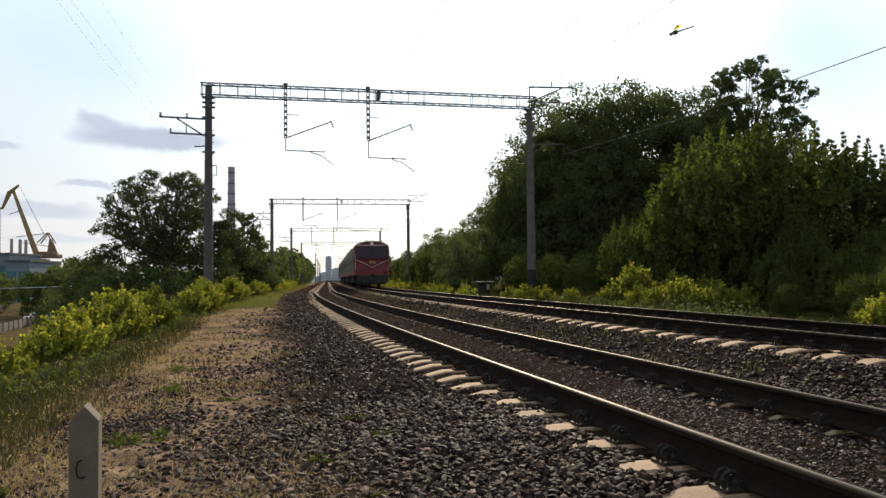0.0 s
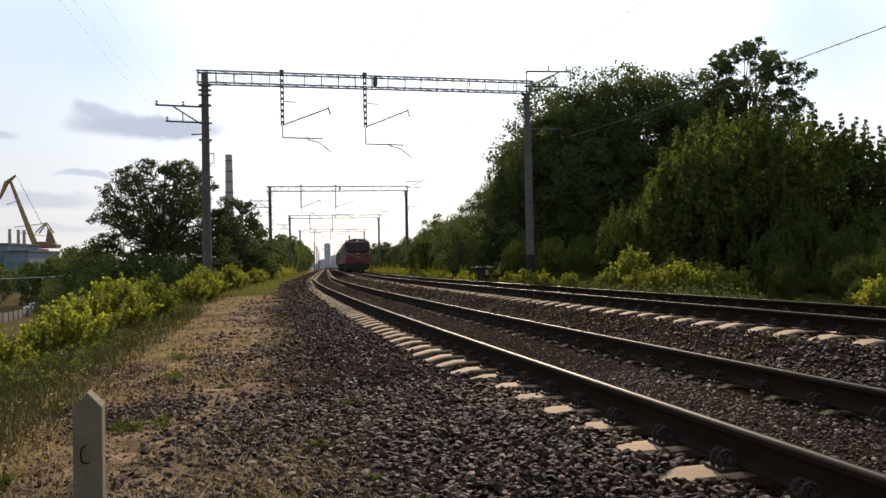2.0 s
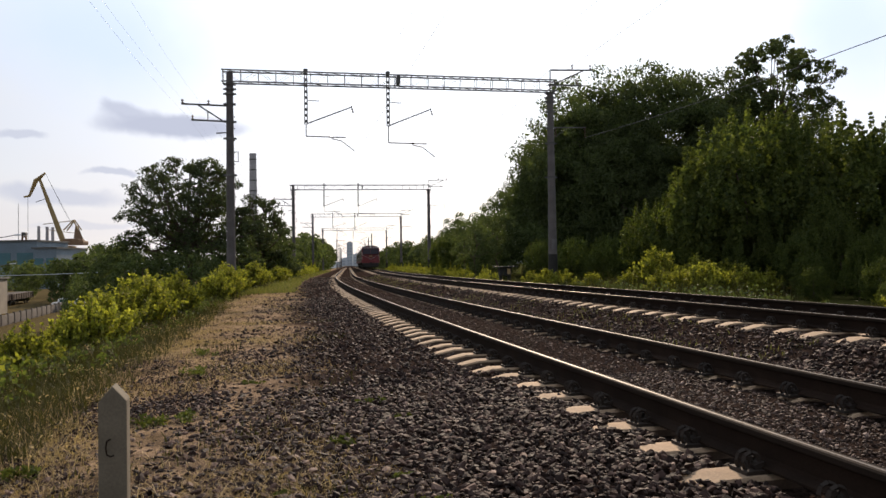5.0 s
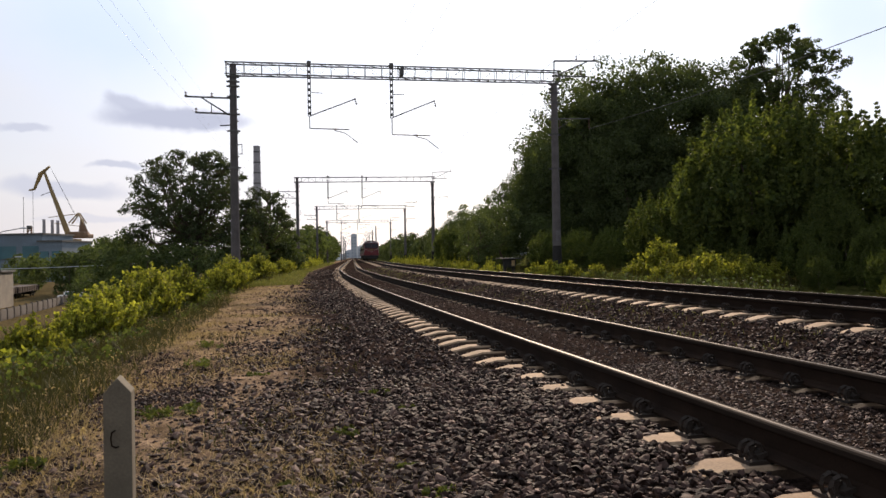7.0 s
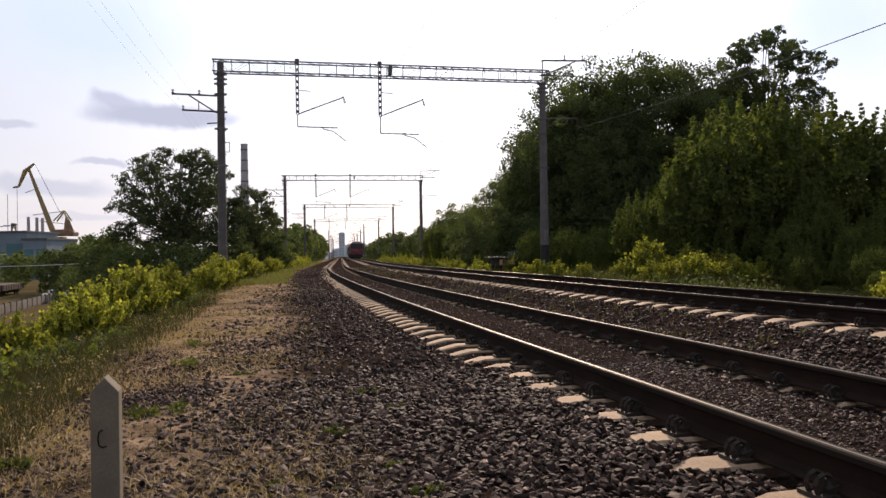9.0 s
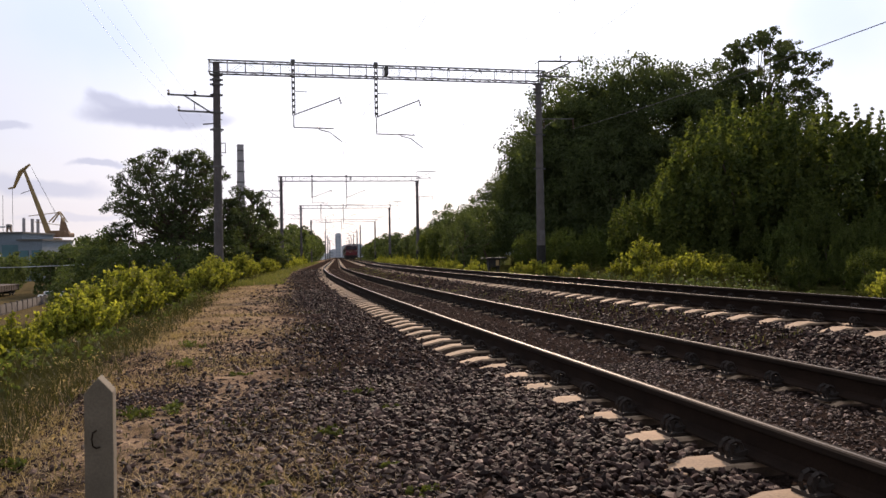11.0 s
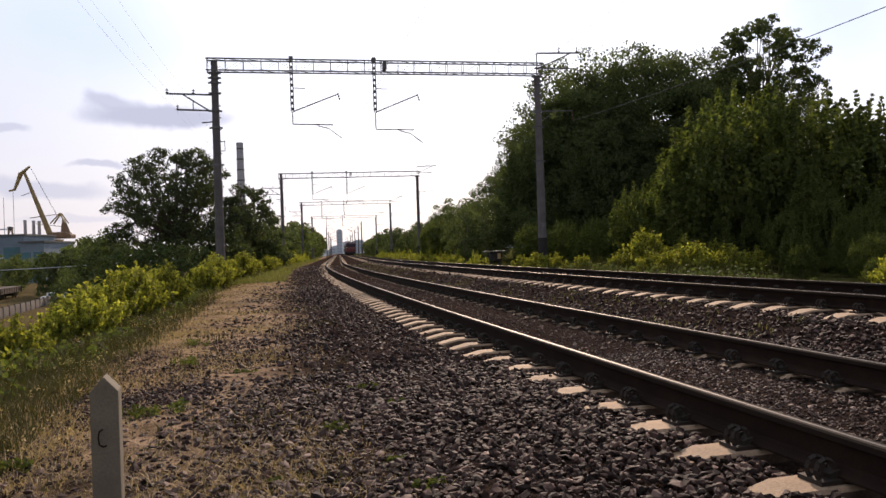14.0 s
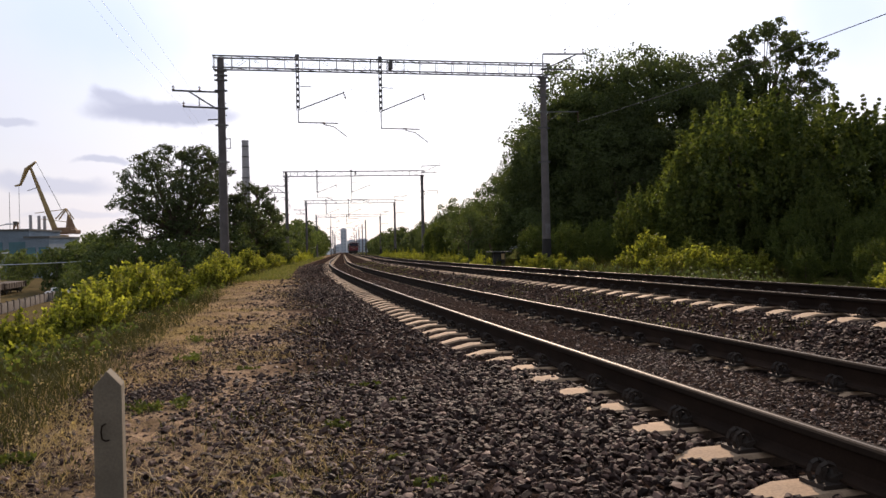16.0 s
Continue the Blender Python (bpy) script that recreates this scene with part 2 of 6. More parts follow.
def stone_material(name, tones):
    """Stones whose tone changes one by one, with grain."""
    m = bpy.data.materials.new(name)
    m.use_nodes = True
    nt = m.node_tree
    p = nt.nodes["Principled BSDF"]
    p.inputs["Roughness"].default_value = 0.68
    p.inputs["Specular IOR Level"].default_value = 0.1
    geo = nt.nodes.new("ShaderNodeNewGeometry")
    tc = nt.nodes.new("ShaderNodeTexCoord")
    r = nt.nodes.new("ShaderNodeValToRGB")
    e = r.color_ramp.elements
    e[0].position, e[0].color = 0.0, (*tones[0], 1)
    e[1].position, e[1].color = 1.0, (*tones[-1], 1)
    for pos, col in zip((0.4, 0.7, 0.9), tones[1:-1]):
        e.new(pos).color = (*col, 1)
    link(nt, geo.outputs["Random Per Island"], r.inputs["Fac"])
    n = nt.nodes.new("ShaderNodeTexNoise")
    n.inputs["Scale"].default_value, n.inputs["Detail"].default_value = 45, 5
    link(nt, tc.outputs["Object"], n.inputs["Vector"])
    mr = nt.nodes.new("ShaderNodeMapRange")
    mr.inputs["To Min"].default_value, mr.inputs["To Max"].default_value = 0.6, 1.4
    link(nt, n.outputs["Fac"], mr.inputs["Value"])
    mul = nt.nodes.new("ShaderNodeMix")
    mul.data_type = "RGBA"
    mul.blend_type = "MULTIPLY"
    mul.inputs["Factor"].default_value = 1
    link(nt, r.outputs["Color"], mul.inputs[6])
    link(nt, mr.outputs[0], mul.inputs[7])
    link(nt, mul.outputs[2], p.inputs["Base Color"])
    b = nt.nodes.new("ShaderNodeBump")
    b.inputs["Strength"].default_value, b.inputs["Distance"].default_value = 0.5, 0.006
    link(nt, n.outputs["Fac"], b.inputs["Height"])
    link(nt, b.outputs[0], p.inputs["Normal"])
    return m


M_GROUND = ground_material()
M_STONE = stone_material("crushed_stone", ((0.0105, 0.0064, 0.0053), (0.0255, 0.0147, 0.0117), (0.043, 0.0258, 0.0212), (0.076, 0.0455, 0.036), (0.2, 0.132, 0.104)))
M_DUSTY = stone_material("dusty_fine_stone", ((0.022, 0.0143, 0.0112), (0.043, 0.0275, 0.0213), (0.066, 0.0437, 0.0362), (0.112, 0.0745, 0.0615), (0.34, 0.243, 0.2)))
M_CONCRETE = material("weathered_concrete", (0.125, 0.113, 0.112), 0.9, vary=0.35, scale=2.0, fine=40, bump=0.4)
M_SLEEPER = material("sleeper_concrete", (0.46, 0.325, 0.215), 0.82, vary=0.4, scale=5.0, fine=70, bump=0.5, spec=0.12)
# shade between the sleepers, with ballast dust, put into a darker side colour
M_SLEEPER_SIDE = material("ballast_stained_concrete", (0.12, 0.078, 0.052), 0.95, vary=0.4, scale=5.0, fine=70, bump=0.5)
M_POST = material("post_concrete", (0.145, 0.122, 0.088), 0.9, vary=0.3, scale=7.0, fine=90, bump=0.5, bump_dist=0.004)
M_RUST = material("rusty_rail_steel", (0.026, 0.0155, 0.0105), 0.9, metal=0.0, vary=0.5, scale=4, fine=80, bump=0.4, bump_dist=0.003, spec=0.08)
M_SHINE = material("polished_rail_head", (0.06, 0.046, 0.038), 0.5, metal=1.0, vary=0.15, scale=3, fine=60, bump=0.05, bump_dist=0.001)
M_POLISH = material("bright_rail_head", (0.42, 0.36, 0.32), 0.3, metal=1.0, vary=0.15, scale=3, fine=60, bump=0.05, bump_dist=0.001)
M_WORN = material("worn_brown_rail_head", (0.024, 0.017, 0.013), 0.7, metal=0.0, vary=0.3, scale=4, fine=60, bump=0.1, bump_dist=0.001, spec=0.03)
M_STEEL = material("dark_painted_steel", (0.12, 0.12, 0.115), 0.6, metal=0.3, vary=0.4, scale=3, fine=40, bump=0.1)
M_CLIP = material("oily_clip_steel", (0.034, 0.024, 0.018), 0.75, metal=0.0, vary=0.4, scale=20, fine=120, bump=0.2)
M_WIRE = material("copper_wire", (0.1, 0.09, 0.08), 0.5, metal=0.6, vary=0.2, bump=0)
M_GLASS_INS = material("brown_porcelain", (0.12, 0.07, 0.05), 0.3, vary=0.2, bump=0)
M_BARK = material("rough_bark", (0.12, 0.09, 0.065), 0.95, vary=0.5, scale=5, fine=30, bump=0.8, bump_dist=0.03)
M_LEAF_DARK = leaf_material("tree_leaf", (0.088, 0.107, 0.048), (0.036, 0.049, 0.023), 0.38)
M_LEAF_MAPLE = leaf_material("maple_leaf", (0.105, 0.122, 0.036), (0.03, 0.045, 0.016), 0.4)
M_LEAF_OAK = leaf_material("oak_leaf", (0.066, 0.08, 0.04), (0.026, 0.034, 0.018), 0.28)
M_LEAF_MID = leaf_material("roadside_leaf", (0.09, 0.112, 0.044), (0.033, 0.047, 0.02), 0.3)
M_LEAF_BUSH = leaf_material("bush_leaf", (0.29, 0.282, 0.052), (0.05, 0.065, 0.015), 0.48)
M_GRASS = leaf_material("green_grass", (0.08, 0.072, 0.025), (0.028, 0.029, 0.01), 0.2)
M_STRAW = leaf_material("dry_grass", (0.48, 0.35, 0.21), (0.2, 0.14, 0.08), 0.2)
M_GRASS_PALE = leaf_material("pale_green_grass", (0.17, 0.165, 0.06), (0.07, 0.075, 0.025), 0.25)


# ---- building helpers ----
def mesh_of(name, verts, faces, mats, index=None):
    me = bpy.data.meshes.new(name)
    me.from_pydata([tuple(v) for v in verts] if not isinstance(verts, np.ndarray) else verts.tolist(), [], faces if isinstance(faces, list) else faces.tolist())
    for m in mats:
        me.materials.append(m)
    if index is not None:
        me.polygons.foreach_set("material_index", np.asarray(index, dtype=np.int32))
    me.update()
    me.shade_flat()
    return me


def quick_mesh(name, verts, faces, mats):
    """A large mesh of faces with one corner count, from arrays."""
    me = bpy.data.meshes.new(name)
    nv, (nf, k) = len(verts), faces.shape
    me.vertices.add(nv)
    me.vertices.foreach_set("co", verts.astype(np.float32).ravel())
    me.loops.add(nf * k)
    me.loops.foreach_set("vertex_index", faces.astype(np.int32).ravel())
    me.polygons.add(nf)
    me.polygons.foreach_set("loop_start", (np.arange(nf) * k).astype(np.int32))
    me.polygons.foreach_set("loop_total", np.full(nf, k, np.int32))
    for m in mats:
        me.materials.append(m)
    me.update(calc_edges=True)
    me.validate()
    me.shade_flat()
    return me


def part(name, bm, mat, parent=None, label="", m=None, smooth=False):
    """Links a bmesh as one mesh object, under a thing or a part where one is given."""
    me = bpy.data.meshes.new(name)
    bmesh.ops.recalc_face_normals(bm, faces=bm.faces)
    bm.to_mesh(me)
    bm.free()
    for x in (mat if isinstance(mat, (list, tuple)) else [mat]):
        me.materials.append(x)
    if smooth:
        for f in me.polygons:
            f.use_smooth = True
    ob = new(name, me)
    if parent:
        ob.parent = parent
    if m is not None:
        ob.matrix_basis = m
    return tagged(ob, label)


def twin(ob, m, parent=None):
    """One more piece on the same mesh."""
    o = new(ob.name.split(".")[0], ob.data)
    o.parent = parent or ob.parent
    o.matrix_basis = m
    return o


def box(bm, c, size, turn=None, mat=0, bevel=0.0):
    r = bmesh.ops.create_cube(bm, size=1.0)
    v = r["verts"]
    bmesh.ops.scale(bm, vec=size, verts=v)
    if bevel:
        es = list({e for x in v for e in x.link_edges})
        b = bmesh.ops.bevel(bm, geom=es, offset=bevel, segments=1, affect="EDGES", profile=0.5)
        v = [x for x in b["verts"]]
    if turn is not None:
        bmesh.ops.transform(bm, matrix=turn, verts=v)
    bmesh.ops.translate(bm, vec=c, verts=v)
    if mat:
        for f in {f for x in v for f in x.link_faces}:
            f.material_index = mat
    return v


def rod(bm, a, b, r0, r1=None, n=8, mat=0, cap=True):
    a, b = Vector(a), Vector(b)
    r1 = r0 if r1 is None else r1
    d = b - a
    q = d.to_track_quat("Z", "Y").to_matrix().to_4x4()
    r = bmesh.ops.create_cone(bm, cap_ends=cap, segments=n, radius1=r0, radius2=r1, depth=d.length, matrix=Matrix.Translation((a + b) / 2) @ q)
    if mat:
        for f in {f for x in r["verts"] for f in x.link_faces}:
            f.material_index = mat
    return r["verts"]


def bar(bm, a, b, w, t=None, mat=0):
    """A square bar from a to b."""
    a, b = Vector(a), Vector(b)
    d = b - a
    turn = d.to_track_quat("Z", "Y").to_matrix().to_4x4()
    return box(bm, (a + b) / 2, (w, t or w, d.length), turn, mat)


def empty(name, label, category, group="", m=None, kind=""):
    e = new(name)
    e.empty_display_size = 0.3
    if m is not None:
        e.matrix_basis = m
    return tagged(e, label, category, group, kind)


# ---- the line of the track ----
X0, PSI0, K1, L1, LT = 3.3708, radians(13.4114), 1 / 778.0754, 67.0, 20.0
S0, DS = -90.0, 0.25
_s = np.arange(int((2100 - S0) / DS)) * DS + S0
_k = np.where(_s < L1, K1, np.where(_s < L1 + LT, K1 * (1 - (_s - L1) / LT), 0.0))
_psi = -np.cumsum(_k) * DS
_i0 = int(-S0 / DS)
_psi += PSI0 - _psi[_i0]
_x, _y = np.cumsum(-np.sin(_psi)) * DS, np.cumsum(np.cos(_psi)) * DS
_x += X0 - _x[_i0]
_y += 0 - _y[_i0]
OFF, LIFT = 4.17, 0.2                          # the second track: beside the first, and higher
RAIL = 0.20                                    # rail head over sleeper top


def line(s, o=0.0):
    """Plan place and heading (left of +y) at s metres along the near track and o metres to its right."""
    x, y, p = np.interp(s, _s, _x), np.interp(s, _s, _y), np.interp(s, _s, _psi)
    return x + o * np.cos(p), y + o * np.sin(p), p


def at(s, o, z=0.0, turn=0.0):
    x, y, p = line(s, o)
    return pose(float(x), float(y), z, 0, 0, math.degrees(float(p)) + turn)


PROF_O = [-800, -60, -30, -20, -12, -8.6, -7.4, -6.2, -4.6, -3.2, -1.9, -1.58, -1.35, -0.62, -0.55, 0.55, 1.35, 2.1, 2.45, 2.62, 2.85, 3.5, 4.7, 5.5, 6.2, 7.4, 9, 12, 30, 800]
PROF_Z = [-4.6, -4.6, -4.5, -3.8, -2.3, -1.1, -0.6, -0.16, -0.04, -0.03, -0.03, -0.05, -0.065, -0.06, -0.04, -0.03, -0.04, -0.03, 0.08, 0.135, 0.14, 0.145, 0.17, 0.14, 0.08, -0.25, -0.3, -0.3, -0.3, -0.3]


def ground_z(o):
    return np.interp(o, PROF_O, PROF_Z)


def build_ground():
    so = np.concatenate([np.arange(-60, 60, 1.0), np.arange(60, 300, 6.0), np.arange(300, 2000, 100.0)])
    oo = np.concatenate([[-700, -400, -200, -100, -60, -40, -30], np.arange(-24, -9, 1.5), np.arange(-9, 12.1, 0.3), [14, 18, 25, 40, 80, 200, 400, 600]])
    S, O = np.meshgrid(so, oo, indexing="ij")
    x, y, p = line(S, O)
    z = ground_z(O)
    near = np.clip((60 - S) / 40, 0, 1)
    bumpy = np.array([noise.noise((float(a) * 0.9, float(b) * 0.9, 0)) for a, b in zip(x.ravel(), y.ravel())]).reshape(x.shape)
    z = z + np.where((O < -2.0) & (O > -30), 0.05, 0.015) * bumpy * near
    n, k = S.shape
    V = np.stack([x.ravel(), y.ravel(), z.ravel()], 1)
    i, j = np.meshgrid(np.arange(n - 1), np.arange(k - 1), indexing="ij")
    a = (i * k + j).ravel()
    F = np.stack([a, a + 1, a + k + 1, a + k], 1)
    me = quick_mesh("ground", V, F, [M_GROUND])
    uv = me.uv_layers.new(name="plan")
    idx = np.empty(len(me.loops), np.int32)
    me.loops.foreach_get("vertex_index", idx)
    uv.data.foreach_set("uv", np.stack([S.ravel()[idx], O.ravel()[idx]], 1).astype(np.float32).ravel())
    for f in me.polygons:
        f.use_smooth = True
    tagged(new("ground", me), "embankment of crushed stone, trodden dirt, dry grass and green verge", "ground", kind="structure")


build_ground()


# ---- tracks ----
HEAD, FOOT = 0.0375, 0.075


def build_rail(o, top, parent, head):
    """A rail with head, web and foot, swept along the track."""
    prof = [(-FOOT, -0.18), (-FOOT, -0.168), (-0.02, -0.15), (-0.009, -0.135), (-0.009, -0.05), (-HEAD, -0.036), (-HEAD, -0.01), (-0.03, -0.001), (-0.009, 0.0),
            (0.009, 0.0), (0.03, -0.001), (HEAD, -0.01), (HEAD, -0.036), (0.009, -0.05), (0.009, -0.135), (0.02, -0.15), (FOOT, -0.168), (FOOT, -0.18)]
    ss = np.concatenate([np.arange(-40, 40, 0.5), np.arange(40, 120, 2.0), np.arange(120, 900, 12.0)])
    V, F, I = [], [], []
    for s in ss:
        for a, b in prof:
            x, y, _ = line(s, o + a)
            V.append((float(x), float(y), top + b))
    k = len(prof)
    for i in range(len(ss) - 1):
        for j in range(k - 1):
            a = i * k + j
            F.append((a, a + 1, a + k + 1, a + k))
            I.append(1 if j == 8 else (2 if 5 <= j <= 11 else 0))
    ob = new("rail", mesh_of("rail", V, F, [M_RUST, head, M_WORN], I))
    ob.parent = parent
    return ob


def sleeper_mesh():
    """Prestressed sleeper: wide ends with sloped seats, slim middle, bevelled edges."""
    xs = [-1.37, -1.33, -1.12, -0.71, -0.6, 0.6, 0.71, 1.12, 1.33, 1.37]
    tops = [-0.06, -0.045, 0.0, 0.0, -0.045, -0.045, 0.0, 0.0, -0.045, -0.06]
    half = [0.07, 0.1, 0.118, 0.118, 0.1, 0.1, 0.118, 0.118, 0.1, 0.07]
    V, F = [], []
    for x, t, h in zip(xs, tops, half):
        for dx, z in ((-h - 0.02, -0.2), (-h, t - 0.018), (-h + 0.014, t), (h - 0.014, t), (h, t - 0.018), (h + 0.02, -0.2)):
            V.append((x, dx, z))
    for i in range(len(xs) - 1):
        for j in range(5):
            a = i * 6 + j
            F.append((a, a + 6, a + 7, a + 1))
    F += [(0, 1, 2, 3, 4, 5), tuple(range(len(V) - 1, len(V) - 7, -1))]
    # tops take the light concrete, sides and ends the copy with painted shade
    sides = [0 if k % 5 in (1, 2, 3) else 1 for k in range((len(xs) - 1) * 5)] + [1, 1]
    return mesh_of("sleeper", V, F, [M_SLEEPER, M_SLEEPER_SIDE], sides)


def fastener_mesh():
    """Base plate, clamps and bolts with coiled spring rings on both sides of the rail foot."""
    bm = bmesh.new()
    box(bm, (0, 0, 0.01), (0.36, 0.15, 0.02))
    for sx in (-1, 1):
        box(bm, (sx * 0.085, 0, 0.035), (0.06, 0.1, 0.03), pose(0, 0, 0, 0, sx * 14, 0))
        rod(bm, (sx * 0.115, 0, 0.02), (sx * 0.115, 0, 0.088), 0.013, n=6)
        rod(bm, (sx * 0.115, 0, 0.06), (sx * 0.115, 0, 0.08), 0.024, n=6)
        for yy in (-0.028, 0.028):
            ring = [(sx * 0.122 + 0.05 * math.cos(k * math.pi / 4), yy, 0.055 + 0.05 * math.sin(k * math.pi / 4)) for k in range(9)]
            for a, b in zip(ring[:-1], ring[1:]):
                rod(bm, a, b, 0.012, n=4, cap=False)
    me = bpy.data.meshes.new("fastener")
    bm.to_mesh(me)
    bm.free()
    me.materials.append(M_CLIP)
    return me


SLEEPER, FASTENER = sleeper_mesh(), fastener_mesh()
PITCH, FIRST = 0.5852, 3.58


def build_track(o, base, group_label, first):
    t = tagged(new("railway_track"), group_label, "railway track", "tracks", "structure")
    for side in (-0.7975, 0.7975):
        build_rail(o + side, base + RAIL, t, M_SHINE if o == 0.0 else M_POLISH).name = "rail"
    rng = random.Random(int(o * 10))
    far_v, far_f = [], []
    base_v = np.array([v.co[:] for v in SLEEPER.vertices])
    base_f = [tuple(p.vertices) for p in SLEEPER.polygons]
    for i in range(-20, 620):
        s = first + i * PITCH
        jog = rng.uniform(-0.02, 0.02)
        m = at(s, o, base + rng.uniform(-0.006, 0.006), rng.uniform(-0.6, 0.6)) @ pose(jog, 0, 0)
        if s < 95:
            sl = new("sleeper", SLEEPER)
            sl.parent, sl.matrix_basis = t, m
            if s < 42:
                for side in (-0.7975, 0.7975):
                    f = new("fastener", FASTENER)
                    f.parent, f.matrix_basis = sl, pose(side - jog, 0, 0)
        else:
            k = len(far_v) * len(base_v)
            far_v.append((np.c_[base_v, np.ones(len(base_v))] @ np.array(m).T)[:, :3])
            far_f += [tuple(q + k for q in f) for f in base_f]
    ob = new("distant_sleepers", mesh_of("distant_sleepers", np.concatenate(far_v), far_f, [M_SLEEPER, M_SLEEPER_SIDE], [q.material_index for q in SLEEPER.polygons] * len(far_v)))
    ob.parent = t
    tagged(ob, kind="stuff")
    return t


build_track(0.0, 0.0, "curving railway track with rusty rails on pale concrete sleepers", FIRST)
build_track(OFF, LIFT, "second railway track, slightly raised, polished rails on pale concrete sleepers", FIRST + 0.2)


# ---- crushed stone ----
def stones(name, count, s_range, o_density, size, seed, label, spread=1.0, corners=12, clear=0.05, tip=0.42):
    """Angular stones, each its own shape, laid over the ground by a density along the offset; sleeper ends stay bare."""
    rng = np.random.default_rng(seed)
    ico = bmesh.new()
    bmesh.ops.create_icosphere(ico, subdivisions=1, radius=1.0)
    if corners == 6:
        bmesh.ops.delete(ico, geom=list(ico.verts), context="VERTS")
        o6 = [ico.verts.new(q) for q in ((1, 0, 0), (0, 1, 0), (-1, 0, 0), (0, -1, 0), (0, 0, 1), (0, 0, -1))]
        for q in range(4):
            ico.faces.new((o6[q], o6[(q + 1) % 4], o6[4]))
            ico.faces.new((o6[(q + 1) % 4], o6[q], o6[5]))
        ico.verts.index_update()
    bv = np.array([v.co[:] for v in ico.verts])
    bf = np.array([[v.index for v in f.verts] for f in ico.faces])
    ico.free()
    oo, dd = np.array(o_density[0], float), np.array(o_density[1], float)
    top = dd.max()
    S, O = [], []
    while sum(len(a) for a in S) < count:
        s = s_range[0] + (s_range[1] - s_range[0]) * rng.uniform(0, 1, count) ** spread
        o = rng.uniform(oo[0], oo[-1], count)
        keep = rng.uniform(0, top, count) < np.interp(o, oo, dd)
        for c, first in ((0.0, FIRST), (OFF, FIRST + 0.2)):
            ph = np.abs((s - first) / PITCH - np.round((s - first) / PITCH)) * PITCH
            sharp = 2 if tip < 0.4 else 6
            tongue = np.abs((o - c + 0.9) / tip) ** sharp + (ph / (((0.1 if tip < 0.4 else 0.13) + size * 0.7) * (0.86 if c else 1.0))) ** sharp < rng.uniform(0.85, 1.15, count)
            bare = tongue & (s < 22 + 24 * rng.uniform(0, 1, count)) & ((o - c) < -0.8) & (rng.uniform(0, 1, count) > clear) | ((o - c) > 0.6) & ((o - c) < 0.72) & (ph < 0.09) & (rng.uniform(0, 1, count) > 0.75)
            rails = np.abs(np.abs(o - c) - 0.7975) < np.where(np.abs(o - c) < 0.7975, 0.09, 0.14)
            keep &= ~bare & ~rails
        S.append(s[keep])
        O.append(o[keep])
    S, O = np.concatenate(S)[:count], np.concatenate(O)[:count]
    x, y, p = line(S, O)
    fineness = np.where((np.abs(O) < 0.7) | (np.abs(O - OFF) < 0.7), 0.58, np.where(O < -4.0, 0.75, 1.0))
    sz = size * fineness * np.minimum(rng.lognormal(0, 0.33, count), 1.6)
    sc = np.stack([sz * rng.uniform(0.8, 1.5, count), sz * rng.uniform(0.6, 1.1, count), sz * rng.uniform(0.45, 0.8, count)], 1)
    jit = np.clip(rng.normal(0, 0.2, (count, len(bv), 3)), -0.4, 0.4) + bv
    v = jit * sc[:, None, :]
    a = rng.uniform(0, 2 * np.pi, count)
    t1 = rng.normal(0, 0.45, count)
    ca, sa, ct, st = np.cos(a), np.sin(a), np.cos(t1), np.sin(t1)
    vx = v[..., 0] * ct[:, None] + v[..., 2] * st[:, None]
    vz = -v[..., 0] * st[:, None] + v[..., 2] * ct[:, None]
    vy = v[..., 1]
    wx = vx * ca[:, None] - vy * sa[:, None] + x[:, None]
    wy = vx * sa[:, None] + vy * ca[:, None] + y[:, None]
    fill = np.zeros(count)                     # ballast heaped against the nearest sleeper ends
    for c in (0.0, OFF):
        fill += np.clip((9.0 - S) / 1.5, 0, 1) * np.interp(O - c, [-1.9, -1.55, -1.3, -0.85, -0.6], [0, 0.025, 0.048, 0.035, 0]) * (c == 0.0) + (0.012 if c else 0.0) * (np.abs(O - c + 1.15) < 0.35)
    fill += np.where((np.abs(O + 1.2) < 0.45) | (np.abs(O - OFF + 1.2) < 0.45), np.clip((S - 24) / 20, 0, 1) * 0.05, 0.0)
    wz = vz + (ground_z(O) + fill + rng.uniform(-0.1, 0.75, count) * sz)[:, None]
    V = np.stack([wx, wy, wz], -1).reshape(-1, 3)
    F = (bf[None] + (np.arange(count) * len(bv))[:, None, None]).reshape(-1, 3)
    me = quick_mesh(name, V, F, [M_STONE, M_DUSTY])
    dusty = (np.abs(O) < 0.7) | (np.abs(O - OFF) < 0.7)
    me.polygons.foreach_set("material_index", np.repeat(dusty, len(bf)).astype(np.int32)[:len(me.polygons)])
    return tagged(new(name, me), label, "gravel", kind="stuff")


SHOULDER = ([-7.0, -5.6, -4.8, -4.0, -3.2, -2.4, -1.6, 1.3, 2.7, 2.9, 3.1, 5.2, 7.2, 8.0], [0.02, 0.06, 0.12, 0.22, 0.5, 1, 1, 0.9, 1, 1, 0.9, 0.85, 1, 0.1])
NEAR_SIDE = ([-7.0, -5.6, -4.8, -4.0, -3.4, -2.7, -1.6, 1.3], [0.05, 0.1, 0.16, 0.24, 0.42, 0.95, 1, 0.9])
FAR_SIDE = ([1.3, 2.7, 2.9, 3.1, 5.2], [0.9, 1, 1, 0.9, 0.85])
stones("crushed_stone", 26000, (2.0, 7.6), NEAR_SIDE, 0.0185, 5, "loose dark brown-grey crushed stone ballast", clear=0.03, tip=0.39)
